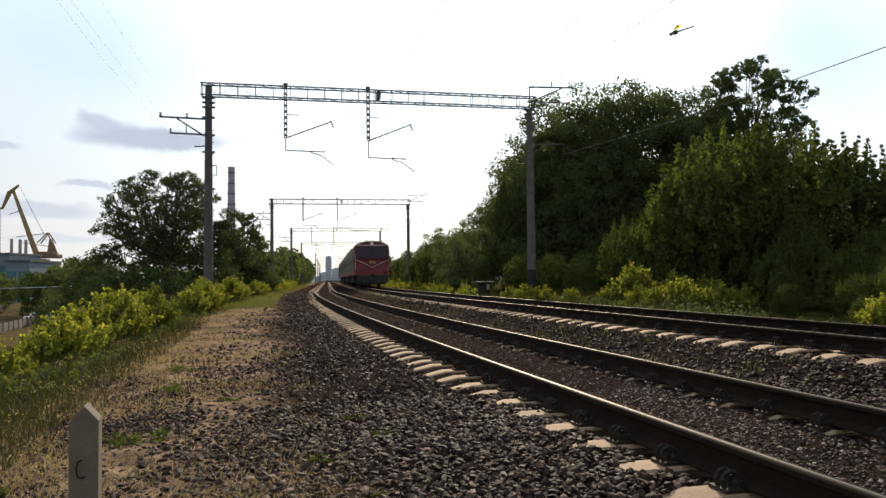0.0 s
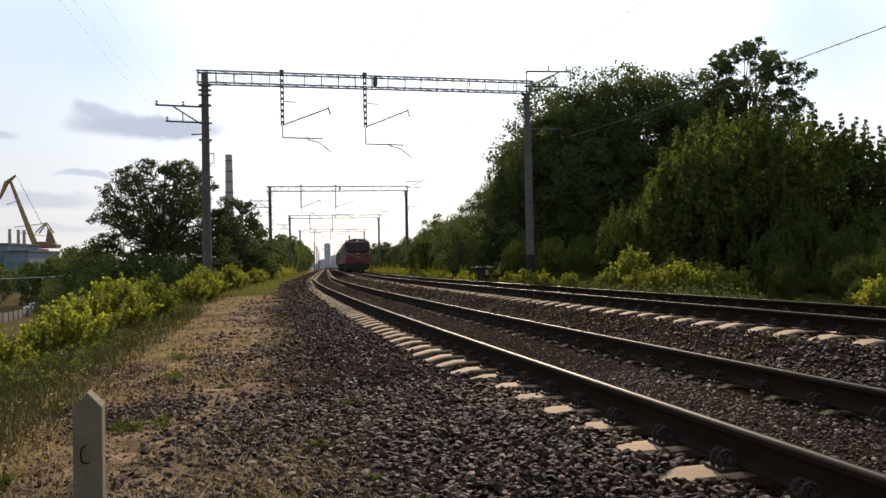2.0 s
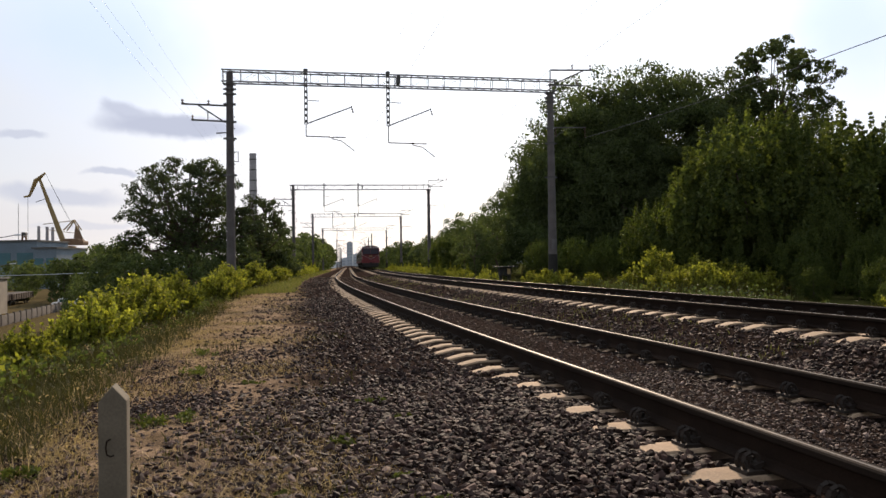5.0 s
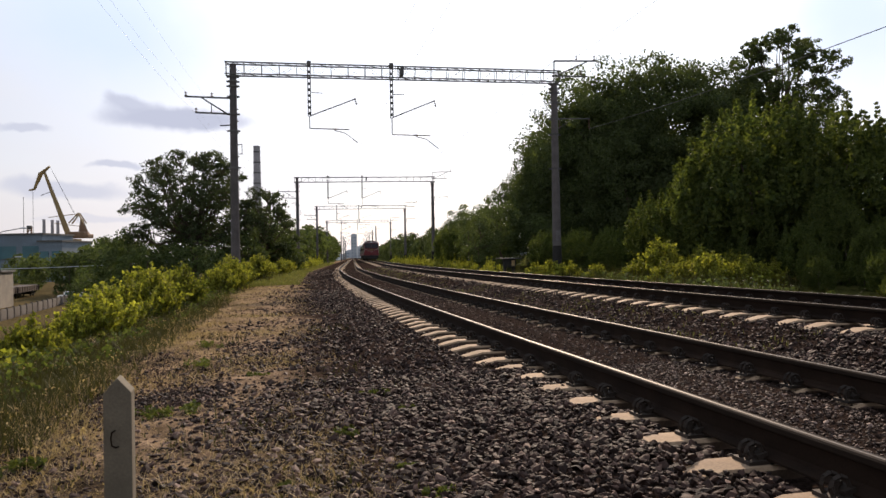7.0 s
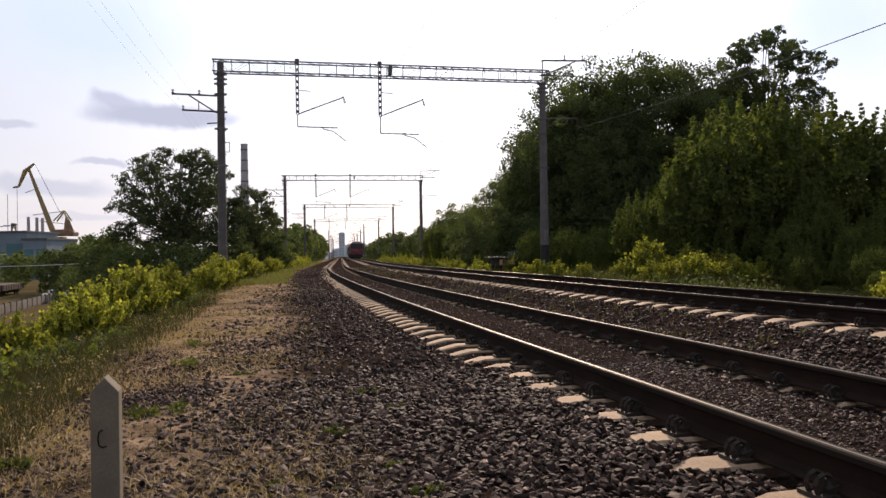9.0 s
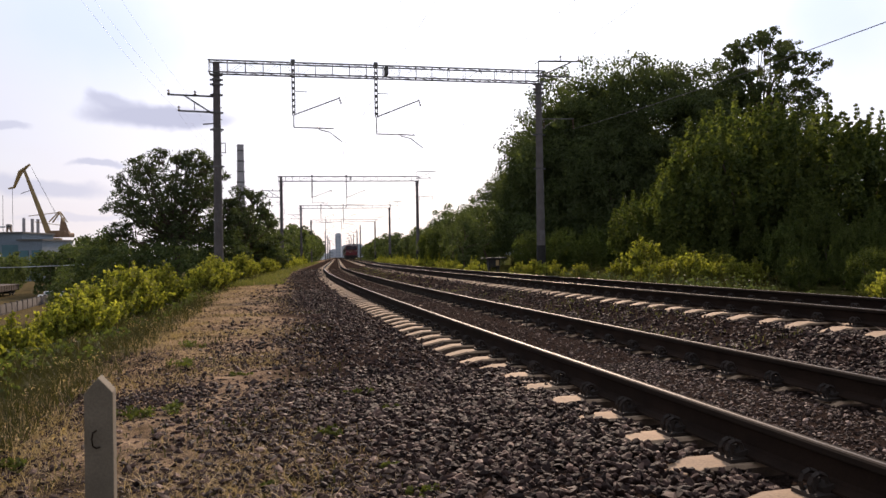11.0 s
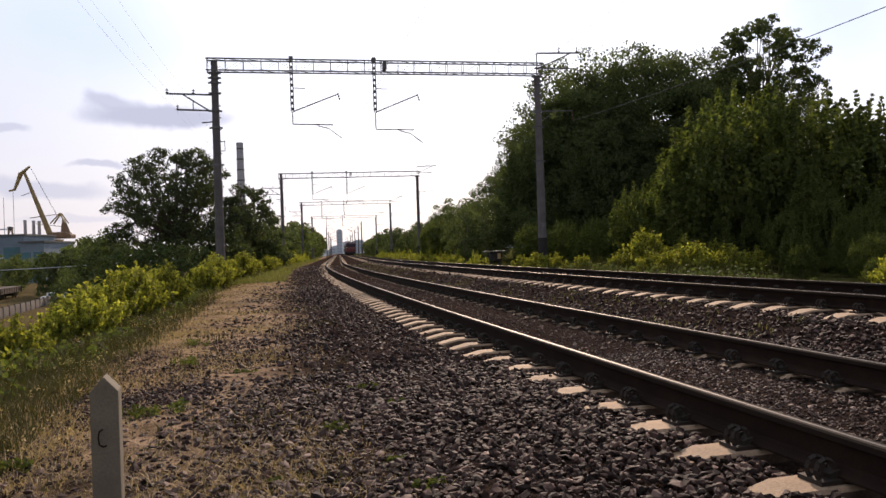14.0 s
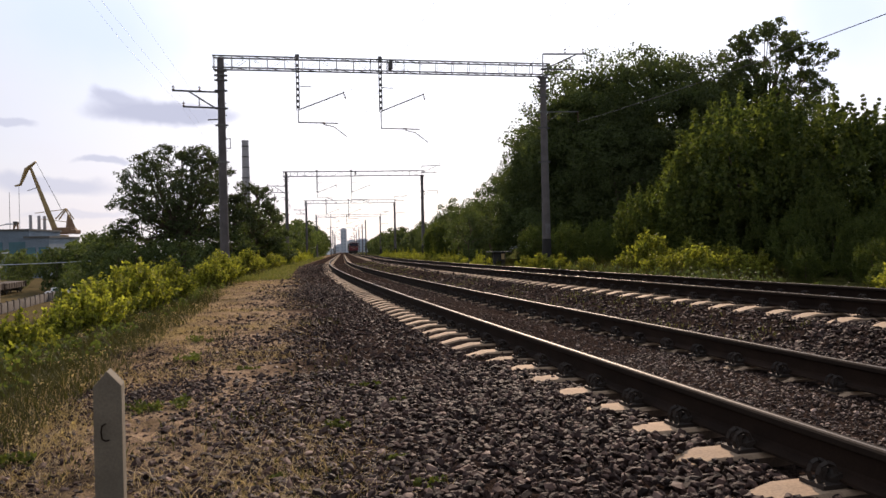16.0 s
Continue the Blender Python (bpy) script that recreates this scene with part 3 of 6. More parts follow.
stones("crushed_stone", 9000, (2.5, 7.6), FAR_SIDE, 0.02, 15, "loose dark brown-grey crushed stone between the tracks", 1.0, 12, 0.02)
stones("crushed_stone", 8500, (2.6, 7.4), ([-6.4, -5.4, -4.2, -3.4, -3.0], [0.9, 1, 1, 0.7, 0.3]), 0.016, 16, "dark stones spread over the trodden dirt")
stones("crushed_stone", 700, (7.0, 18), ([-5.2, -4.6, -3.4, -3.0], [0.1, 0.7, 1, 0.6]), 0.016, 17, "scattered dark stones on the trodden dirt", 1.3, 6)
stones("crushed_stone", 36000, (7.4, 26), SHOULDER, 0.0235, 6, "dark crushed stone ballast between and beside the tracks", 1.4, 6, 0.01)
stones("crushed_stone", 8000, (25, 70), SHOULDER, 0.036, 7, "distant dark crushed stone ballast", 1.4, 6, 0.01)
stones("crushed_stone", 12000, (-14, 1.2), SHOULDER, 0.028, 9, "dark crushed stone ballast further along the tracks", 1.0, 6)
stones("small_gravel", 24000, (2.2, 11), ([-6.2, -5.6, -4.6, -3.2, -2.4], [0.1, 0.6, 1, 1, 0.2]), 0.0105, 8, "small brown gravel trodden into the dirt", 1.3, 6)


# ---- overhead line portals ----
M_TAR = material("black_tar_paint", (0.025, 0.024, 0.023), 0.8, vary=0.4, scale=3, fine=30, bump=0.2)
M_BAND = material("worn_white_paint", (0.17, 0.16, 0.165), 0.8, vary=0.5, scale=4, fine=25, bump=0.1)


def insulator(bm, a, b, r=0.06, n=4):
    """A string of discs along a rod."""
    a, b = Vector(a), Vector(b)
    rod(bm, a, b, 0.018, n=6)
    for i in range(n):
        c = a.lerp(b, (i + 0.5) / n)
        d = (b - a).normalized() * 0.025
        rod(bm, c - d, c + d, r, r * 0.45, n=10)


def build_portal():
    """Two tapered concrete masts, a lattice beam, two hung cantilevers and side brackets, in the plane of x, z."""
    e = empty("overhead_line_portal", "concrete masts with a steel lattice beam carrying the overhead line", "portal", "overhead line portals")
    LX, RX, ZB, ZT = -6.02, 9.5, 9.66, 10.2
    for x, top in ((LX, 10.15), (RX, 9.6)):
        bm = bmesh.new()
        rod(bm, (x, 0, -3.0 if x < 0 else -1.0), (x, 0, top), 0.235, 0.15, n=16)
        mast = part("mast", bm, M_CONCRETE, e, "tapered round concrete mast", smooth=False)
        for z, r in ((9.52, 0.2), (9.3, 0.21), (9.08, 0.21), (8.6, 0.2), (7.78, 0.205), (7.0, 0.21), (5.3, 0.22)):
            bm = bmesh.new()
            rod(bm, (x, 0, z), (x, 0, z + 0.08), r, n=14)
            for sx in (-1, 1):
                box(bm, (x + sx * (r + 0.035), 0, z + 0.04), (0.09, 0.1, 0.07))
            part("clamp", bm, M_STEEL, mast, "dark steel clamp band with bolted lugs")
        if x < 0:
            bm = bmesh.new()
            for k in range(9):
                box(bm, (x + 0.2, -0.02, 4.2 + k * 0.55), (0.06, 0.05, 0.04))
            tagged(part("step_irons", bm, M_STEEL, mast, "small steel climbing irons"), "small steel climbing irons", kind="stuff")
            continue
        bm = bmesh.new()
        rod(bm, (x, 0, -0.9), (x, 0, 1.5), 0.243, 0.224, n=16, cap=False)
        part("base_paint", bm, M_TAR, mast, "black tarred foot")
        bm = bmesh.new()
        box(bm, (x, -0.225, 2.0), (0.22, 0.03, 0.5))
        part("mast_plate", bm, M_BAND, mast, "small worn pale plate")
    # beam: four chords with ladder struts and diagonals
    for y in (-0.22, 0.22):
        for z in (ZB, ZT):
            bm = bmesh.new()
            bar(bm, (LX - 0.35, y, z), (RX + 0.3, y, z), 0.055)
            part("chord", bm, M_STEEL, e)
    bm = bmesh.new()
    n = 20
    for i in range(n + 1):
        x = LX - 0.3 + (RX - LX + 0.5) * i / n
        x2 = LX - 0.3 + (RX - LX + 0.5) * (i + 1) / n
        for y in (-0.22, 0.22):
            bar(bm, (x, y, ZB), (x, y, ZT), 0.026)
            if i < n:
                bar(bm, (x, y, ZB if i % 2 else ZT), (x2, y, ZT if i % 2 else ZB), 0.013)
        for z in (ZB, ZT):
            bar(bm, (x, -0.22, z), (x, 0.22, z), 0.03)
            if i < n:
                bar(bm, (x, -0.22, z), (x2, 0.22, z), 0.022)
    part("lacing", bm, M_STEEL, e, "thin steel lacing bars")
    # cantilevers, one for each track
    for c, back, foot, reach, low in ((0.0, 2.55, 7.76, 2.12, 7.2), (OFF, 2.83, 7.74, 2.05, 6.95)):
        h = c - back
        bm = bmesh.new()
        for dx in (-0.06, 0.06):
            bar(bm, (h + dx, -0.05, ZT + 0.15), (h + dx, -0.05, foot), 0.045)
        for i in range(9):
            box(bm, (h, -0.05, ZT - 0.05 - i * 0.28), (0.14, 0.03, 0.13))
        bar(bm, (h, -0.05, foot), (h, -0.05, low), 0.045)
        box(bm, (h, -0.05, ZT + 0.12), (0.2, 0.12, 0.14), bevel=0.02)
        post = part("hanger", bm, M_STEEL, e, "dark steel ladder-like drop bracket")
        bm = bmesh.new()
        rod(bm, (h, -0.05, foot + 0.02), (h + reach, -0.05, foot + 0.86), 0.028, n=8)
        bar(bm, (h + 0.05, -0.05, 8.9), (h + 0.62, -0.05, 8.88), 0.03)
        part("stay", bm, M_STEEL, post)
        bm = bmesh.new()
        rod(bm, (h, -0.05, low), (h + 1.85, -0.05, low - 0.03), 0.026, n=8)
        rod(bm, (h + 1.15, -0.05, low - 0.08), (h + 1.65, -0.05, low - 0.2), 0.022, n=6)
        rod(bm, (h + 1.65, -0.05, low - 0.2), (h + 2.25, -0.05, low - 0.66), 0.02, n=6)
        part("registration_arm", bm, M_STEEL, post)
        for a, b, r in (((h + reach, -0.05, foot + 0.92), (h + reach + 0.1, -0.05, foot + 0.58), 0.06), ((h + 1.05, -0.05, low - 0.01), (h + 1.25, -0.05, low - 0.02), 0.055)):
            bm = bmesh.new()
            insulator(bm, a, b, r, 3)
            part("insulator", bm, M_GLASS_INS, post, "dark porcelain insulator")
    bm = bmesh.new()
    box(bm, (OFF - 2.32, 0, (ZB + ZT) / 2 + 0.06), (0.16, 0.5, 0.4), bevel=0.02)
    part("clamp_plate", bm, M_STEEL, e, "dark clamp plate on the beam")
    # bracket for the feeder lines on the field side of one mast
    bm = bmesh.new()
    for z, l in ((8.56, 2.15), (7.83, 1.7)):
        bar(bm, (LX - l, 0, z + 0.05), (LX, 0, z), 0.07)
    bar(bm, (LX - 1.4, 0, 8.56), (LX - 0.3, 0, 7.85), 0.06)
    bar(bm, (LX - 0.98, 0, 7.85), (LX - 0.98, 0, 8.3), 0.04)
    bar(bm, (LX - 0.62, 0, 7.28), (LX, 0, 7.33), 0.05)
    br = part("bracket", bm, M_STEEL, e, "steel feeder bracket")
    for x, z in ((LX - 2.1, 8.62), (LX - 0.95, 8.6), (LX - 1.66, 7.88)):
        bm = bmesh.new()
        insulator(bm, (x, 0, z), (x, 0, z + 0.22), 0.075, 2)
        part("insulator", bm, M_GLASS_INS, br, "dark porcelain insulator")
    bm = bmesh.new()
    for z in (5.98, 6.42):
        bar(bm, (LX + 0.15, 0, z), (LX + 0.36, 0, z), 0.03)
    bar(bm, (LX + 0.36, 0, 5.96), (LX + 0.36, 0, 6.45), 0.03)
    part("earth_lead", bm, M_STEEL, e)
    # low side arm for the insulated feeder
    bm = bmesh.new()
    bar(bm, (RX, 0, 7.84), (RX + 1.85, 0, 7.88), 0.05)
    bar(bm, (RX + 0.1, 0, 7.3), (RX + 0.9, 0, 7.84), 0.03)
    arm = part("side_arm", bm, M_STEEL, e)
    for dx in (0.25, 1.8):
        bm = bmesh.new()
        insulator(bm, (RX + dx, 0, 7.86), (RX + dx + 0.02, 0, 7.36), 0.05, 3)
        part("insulator", bm, M_GLASS_INS, arm, "dark porcelain insulator")
    # raised bracket on the other end
    bm = bmesh.new()
    bar(bm, (RX, 0, 9.5), (RX + 0.03, 0, 10.76), 0.05)
    bar(bm, (RX + 0.03, 0, 10.74), (RX + 2.25, 0, 10.8), 0.07)
    bar(bm, (RX - 0.1, 0, 9.98), (RX + 1.75, 0, 10.0), 0.07)
    bar(bm, (RX + 0.1, 0, 10.0), (RX + 1.75, 0, 10.74), 0.06)
    bar(bm, (RX - 0.85, 0, 10.05), (RX + 0.03, 0, 10.74), 0.02)
    br = part("bracket", bm, M_STEEL, e, "steel top bracket")
    for x, z in ((RX + 1.2, 10.8), (RX + 2.15, 10.82), (RX + 1.45, 10.02)):
        bm = bmesh.new()
        insulator(bm, (x, 0, z), (x, 0, z + 0.28), 0.06, 2)
        part("insulator", bm, M_GLASS_INS, br, "dark porcelain insulator")
    return e


PORTALS = [35.9, 86.0, 132.0, 183.0]
portal = build_portal()
portal.matrix_basis = at(PORTALS[0], 0)
for k, s in enumerate(PORTALS[1:] + [-12.0]):
    copy_thing(portal, at(s, 0.3 if s > 0 else 0.0, 0.12 if k == 0 else 0.0))


def build_single_mast():
    """A concrete mast with one cantilever towards +x for its own track."""
    e = empty("catenary_mast", "single concrete mast with a steel cantilever over one track", "mast", "single masts")
    bm = bmesh.new()
    rod(bm, (0, 0, -1.0), (0, 0, 9.6), 0.22, 0.15, n=14)
    part("mast", bm, M_CONCRETE, e, "tapered round concrete mast")
    bm = bmesh.new()
    rod(bm, (0, 0, 7.2), (3.1, 0, 8.0), 0.04, n=6)
    rod(bm, (0, 0, 9.1), (2.9, 0, 7.95), 0.025, n=6)
    rod(bm, (1.2, 0, 7.4), (3.4, 0, 6.6), 0.03, n=6)
    arm = part("cantilever", bm, M_STEEL, e, "steel cantilever arm with stay")
    bm = bmesh.new()
    insulator(bm, (0.2, 0, 7.25), (0.7, 0, 7.38), 0.08, 3)
    part("insulator", bm, M_GLASS_INS, arm, "dark porcelain insulator")
    bm = bmesh.new()
    bar(bm, (-1.3, 0, 8.7), (0.2, 0, 8.7), 0.07)
    part("bracket", bm, M_STEEL, e, "steel feeder bracket")
    return e


MASTS = [240.0, 290.0, 340.0, 390.0]
single = build_single_mast()
single.matrix_basis = at(MASTS[0], -3.2)
for s in MASTS[1:]:
    copy_thing(single, at(s, -3.2))
for s in [206.0] + MASTS:
    copy_thing(single, at(s, 6.9, 0.2, 180))


def wire(name, pts, r, label):
    """A round wire through points."""
    V, F = [], []
    n = 6
    P = [Vector(p) for p in pts]
    for i, p in enumerate(P):
        d = (P[min(i + 1, len(P) - 1)] - P[max(i - 1, 0)]).normalized()
        a = d.cross(Vector((0, 0, 1))).normalized()
        b = a.cross(d)
        for j in range(n):
            t = 2 * math.pi * j / n
            V.append(p + a * math.cos(t) * r + b * math.sin(t) * r)
    for i in range(len(P) - 1):
        for j in range(n):
            F.append((i * n + j, i * n + (j + 1) % n, (i + 1) * n + (j + 1) % n, (i + 1) * n + j))
    return tagged(new(name, mesh_of(name, V, F, [M_WIRE])), label, "wire", "overhead wires")


def spans(o, z, sag, stations):
    pts = []
    for a, b in zip(stations[:-1], stations[1:]):
        for i in range(12):
            t = i / 12
            # a wire runs straight from support to support
            x0, y0, _ = line(a, o)
            x1, y1, _ = line(b, o)
            pts.append((float(x0 + (x1 - x0) * t), float(y0 + (y1 - y0) * t), z - sag * 4 * t * (1 - t)))
    x, y, _ = line(stations[-1], o)
    return pts + [(float(x), float(y), z)]


ST = [-12.0] + PORTALS + MASTS
for o, lift in ((-0.15, 0.0), (OFF - 0.15, -0.12)):
    wire("contact_wire", spans(o, 6.52 + lift, 0.05, ST), 0.004, "thin copper contact wire over the track")
    wire("messenger_wire", spans(o - 0.2, 8.33 + lift, 0.9, ST), 0.003, "sagging carrier wire over the track")
for o, z in ((-8.35, 9.1), (-7.6, 9.08), (-7.9, 8.05)):
    wire("feeder_wire", spans(o, z, 0.9, ST), 0.0022, "thin feeder wire on the mast brackets")
wire("feeder_wire", spans(11.3, 7.36, 0.7, ST[:2]), 0.012, "sagging insulated feeder wire beside the trees")
wire("feeder_wire", spans(10.7, 11.1, 0.9, PORTALS), 0.0022, "thin feeder wire on the mast brackets")


# ---- plants ----
def leaf_cloud(centres, radii, per, size, rng, flat=0.0):
    """Small bent leaves round each centre: two triangles a leaf."""
    n = len(centres) * per
    c = np.repeat(centres, per, 0)
    r = np.repeat(radii, per)
    d = rng.normal(0, 1, (n, 3))
    d /= np.linalg.norm(d, axis=1)[:, None]
    pos = c + d * (r * rng.uniform(0.25, 1.0, n) ** 0.6)[:, None] * np.array([1, 1, 0.75])
    u = rng.normal(0, 1, (n, 3))
    u[:, 2] -= 0.5
    u /= np.linalg.norm(u, axis=1)[:, None]
    w = np.cross(u, rng.normal(0, 1, (n, 3)) + np.array([0, 0, flat]))
    w /= np.linalg.norm(w, axis=1)[:, None] + 1e-9
    nn = np.cross(u, w)
    L = size * rng.uniform(0.6, 1.35, n)
    a = pos - u * L[:, None] * 0.5
    b = pos + u * L[:, None] * 0.5
    s1 = pos + w * L[:, None] * 0.34 + nn * L[:, None] * 0.1
    s2 = pos - w * L[:, None] * 0.34 + nn * L[:, None] * 0.1
    V = np.stack([a, s1, b, s2], 1).reshape(-1, 3)
    k = np.arange(n)[:, None] * 4
    F = np.concatenate([k + np.array([[0, 1, 2]]), k + np.array([[0, 2, 3]])], 1).reshape(-1, 3)
    return V, F


def limbs(bm, base, top, r, rng, depth=2):
    """A tapered, slightly crooked limb that forks."""
    p = Vector(base)
    q = Vector(top)
    steps = 4
    prev, pr = p, r
    for i in range(1, steps + 1):
        t = i / steps
        c = p.lerp(q, t) + Vector((rng.normal(0, 0.05), rng.normal(0, 0.05), 0)) * (q - p).length * 0.5 * (1 if i < steps else 0.3)
        nr = r * (1 - 0.75 * t)
        rod(bm, prev, c, pr, nr, n=7 if r > 0.12 else 4, cap=False)
        if depth > 0 and i >= 2:
            for _ in range(2):
                d = Vector((rng.normal(0, 1), rng.normal(0, 1), rng.uniform(0.2, 0.9))).normalized()
                limbs(bm, c, c + d * (q - p).length * rng.uniform(0.22, 0.36), nr * 0.65, rng, depth - 1)
        prev, pr = c, nr


def tree_mesh(seed, height, width, crown_from, clumps, per, leaf, mat, shape="round", clump_r=0.75, trunk_r=0.2, shoots=0):
    """Trunk with limbs and a crown of many leaf clumps with an uneven outline. Returns the two meshes."""
    rng = np.random.default_rng(seed)
    bm = bmesh.new()
    limbs(bm, (0, 0, -0.6), (rng.normal(0, 0.3), rng.normal(0, 0.3), height * (0.6 if trunk_r > 0.2 else 0.75)), trunk_r, rng, 2 if trunk_r > 0.12 else 1)
    trunk = bpy.data.meshes.new("trunk")
    bm.to_mesh(trunk)
    bm.free()
    trunk.materials.append(M_BARK)
    mid = (crown_from + height) / 2
    hh = (height - crown_from) / 2
    # lobes that make the outline uneven
    lob = rng.normal(0, 1, (14, 3))
    lob /= np.linalg.norm(lob, axis=1)[:, None]
    C, R, SC, SR = [], [], [], []
    while len(C) < clumps:
        d = rng.normal(0, 1, 3)
        d /= np.linalg.norm(d)
        rr = rng.uniform(0.35, 1.0) ** 0.45
        swell = 0.78 + 0.34 * max(0.0, float((lob @ d).max()) - 0.55) / 0.45
        zz = d[2] * hh * rr * swell
        taper = 1.0
        if shape == "cone":
            taper = 1.15 - 0.75 * (zz + hh) / (2 * hh)
        elif shape == "dome":
            taper = 1.12 - 0.42 * ((zz + hh) / (2 * hh)) ** 2
        elif shape == "wide":
            taper = 0.75 + 0.35 * (zz + hh) / (2 * hh)
        p = np.array([d[0] * width / 2 * rr * swell * taper, d[1] * width / 2 * rr * swell * taper, mid + zz])
        C.append(p)
        R.append(clump_r * rng.uniform(0.6, 1.25))
    tops = sorted(range(len(C)), key=lambda q: -C[q][2] - 0.35 * np.hypot(C[q][0], C[q][1]))[:shoots]
    for q in tops:                          # leafy upright shoots on the upper outline
        up = rng.uniform(0.5, 1.3) * clump_r * 1.8
        lean = rng.normal(0, 0.12, 2)
        for j in range(6):
            t = j / 5
            SC.append(C[q] + np.array([lean[0] * t, lean[1] * t, clump_r * 0.5 + up * t]))
            SR.append(clump_r * (0.42 - 0.3 * t))
    V, F = leaf_cloud(np.array(C), np.array(R), per, leaf, rng)
    if SC:
        V2, F2 = leaf_cloud(np.array(SC), np.array(SR), 9, leaf, rng)
        V, F = np.concatenate([V, V2]), np.concatenate([F, F2 + len(V)])
    crown = quick_mesh("crown", V, F, [mat])
    return trunk, crown


def plant_tree(name, meshes, m, label, category="tree", group="", size=1.0):
    e = empty(name, label, category, group, m)
    for nm, me in zip(("trunk", "crown"), meshes):
        o = new(nm, me)
        o.parent = e
        o.matrix_basis = Matrix.Diagonal((size, size, size, 1))
    return e


BIG = [tree_mesh(11, 13.0, 9.0, 0.5, 360, 96, 0.17, M_LEAF_DARK, "round", 0.85, 0.24),
       tree_mesh(12, 12.5, 8.5, 0.4, 340, 96, 0.17, M_LEAF_DARK, "wide", 0.85, 0.22),
       tree_mesh(13, 14.5, 7.8, 2.5, 210, 90, 0.155, M_LEAF_DARK, "wide", 0.58, 0.24)]
WOOD = [tree_mesh(14, 12.5, 9.0, 0.3, 210, 46, 0.34, M_LEAF_DARK, "round", 0.95, 0.2),
        tree_mesh(16, 12.0, 8.5, 0.3, 200, 46, 0.34, M_LEAF_DARK, "wide", 0.9, 0.2)]
def layered_tree(seed, height, width, crown_from, pads, mat, leaf=0.2, reach=1.0, inner=9):
    """A tree whose limbs carry flat, ragged pads of leaves in layers, with sky between them."""
    rng = np.random.default_rng(seed)
    bm = bmesh.new()
    fork = Vector((0, 0, crown_from + 0.6))
    prev = Vector((0, 0, -0.6))
    for k in range(1, 5):
        c = Vector((rng.normal(0, 0.08), rng.normal(0, 0.08), -0.6 + (fork.z + 0.6) * k / 4))
        rod(bm, prev, c, 0.34 - 0.03 * k + 0.03, 0.34 - 0.03 * k, n=9, cap=False)
        prev = c
    C, R = [], []
    for k in range(pads):
        a = k * 2.4 + rng.uniform(-0.4, 0.4)
        t = (k + 0.5) / pads                          # low pads reach out, high pads stay in
        out = width / 2 * math.sqrt(max(0.02, 1 - (t * 0.96) ** 2.4)) * rng.uniform(0.55, 1.0) * (1.0 + (reach - 1.0) * max(0.0, -math.cos(a)))
        tip = Vector((math.cos(a) * out, math.sin(a) * out, crown_from + (height - crown_from) * t))
        elbow = prev.lerp(tip, 0.55) + Vector((rng.normal(0, 0.3), rng.normal(0, 0.3), -0.12 * out))
        rod(bm, prev, elbow, 0.11, 0.06, n=6, cap=False)
        rod(bm, elbow, tip, 0.06, 0.02, n=5, cap=False)
        wide = rng.uniform(0.7, 1.3) * (width / 10) ** 0.6
        for j in range(22):
            d = rng.normal(0, 1, 3)
            d /= np.linalg.norm(d)
            q = np.array(tip) + d * np.array([wide, wide, wide * 0.42]) * rng.uniform(0.3, 1.0) ** 0.5
            C.append(q)
            R.append(rng.uniform(0.18, 0.42))
            if j % 5 == 0:
                rod(bm, tip.lerp(elbow, 0.3), Vector(q), 0.03, 0.012, n=4, cap=False)
    low = crown_from - 1.6
    for k in range(pads * inner):                         # denser foliage inside the layers
        d = rng.normal(0, 1, 3)
        d /= np.linalg.norm(d)
        q = d * rng.uniform(0.1, 1.0) ** 0.5 * np.array([width * 0.4, width * 0.4, (height - low) * 0.4])
        C.append(q + np.array([0, 0, low + (height - low) * 0.45]))
        R.append(rng.uniform(0.25, 0.55))
    trunk = bpy.data.meshes.new("trunk")
    bm.to_mesh(trunk)
    bm.free()
    trunk.materials.append(M_BARK)
    V, F = leaf_cloud(np.array(C), np.array(R), 22, leaf, rng)
    return trunk, quick_mesh("crown", V, F, [mat])


OAK = [layered_tree(15, 13.9, 10.2, 6.2, 64, M_LEAF_OAK, 0.165, 1.1), layered_tree(16, 11.0, 7.0, 4.6, 26, M_LEAF_OAK, 0.165)]
MAPLE = [tree_mesh(21, 6.2, 5.6, 0.1, 250, 42, 0.15, M_LEAF_MAPLE, "cone", 0.44, 0.09, 200),
         tree_mesh(22, 5.2, 4.8, 0.1, 220, 42, 0.15, M_LEAF_MAPLE, "round", 0.42, 0.08, 180)]
SLIM = [tree_mesh(31, 10.0, 7.0, 0.3, 120, 50, 0.27, M_LEAF_DARK, "round", 0.85, 0.16),
        tree_mesh(32, 8.5, 6.5, 0.3, 110, 50, 0.27, M_LEAF_MID, "round", 0.8, 0.15)]
FAR = [tree_mesh(35, 10.0, 7.0, 0.3, 56, 26, 0.6, M_LEAF_DARK, "round", 1.1, 0.11),
       tree_mesh(36, 8.5, 6.5, 0.3, 52, 26, 0.55, M_LEAF_MID, "round", 1.05, 0.11)]
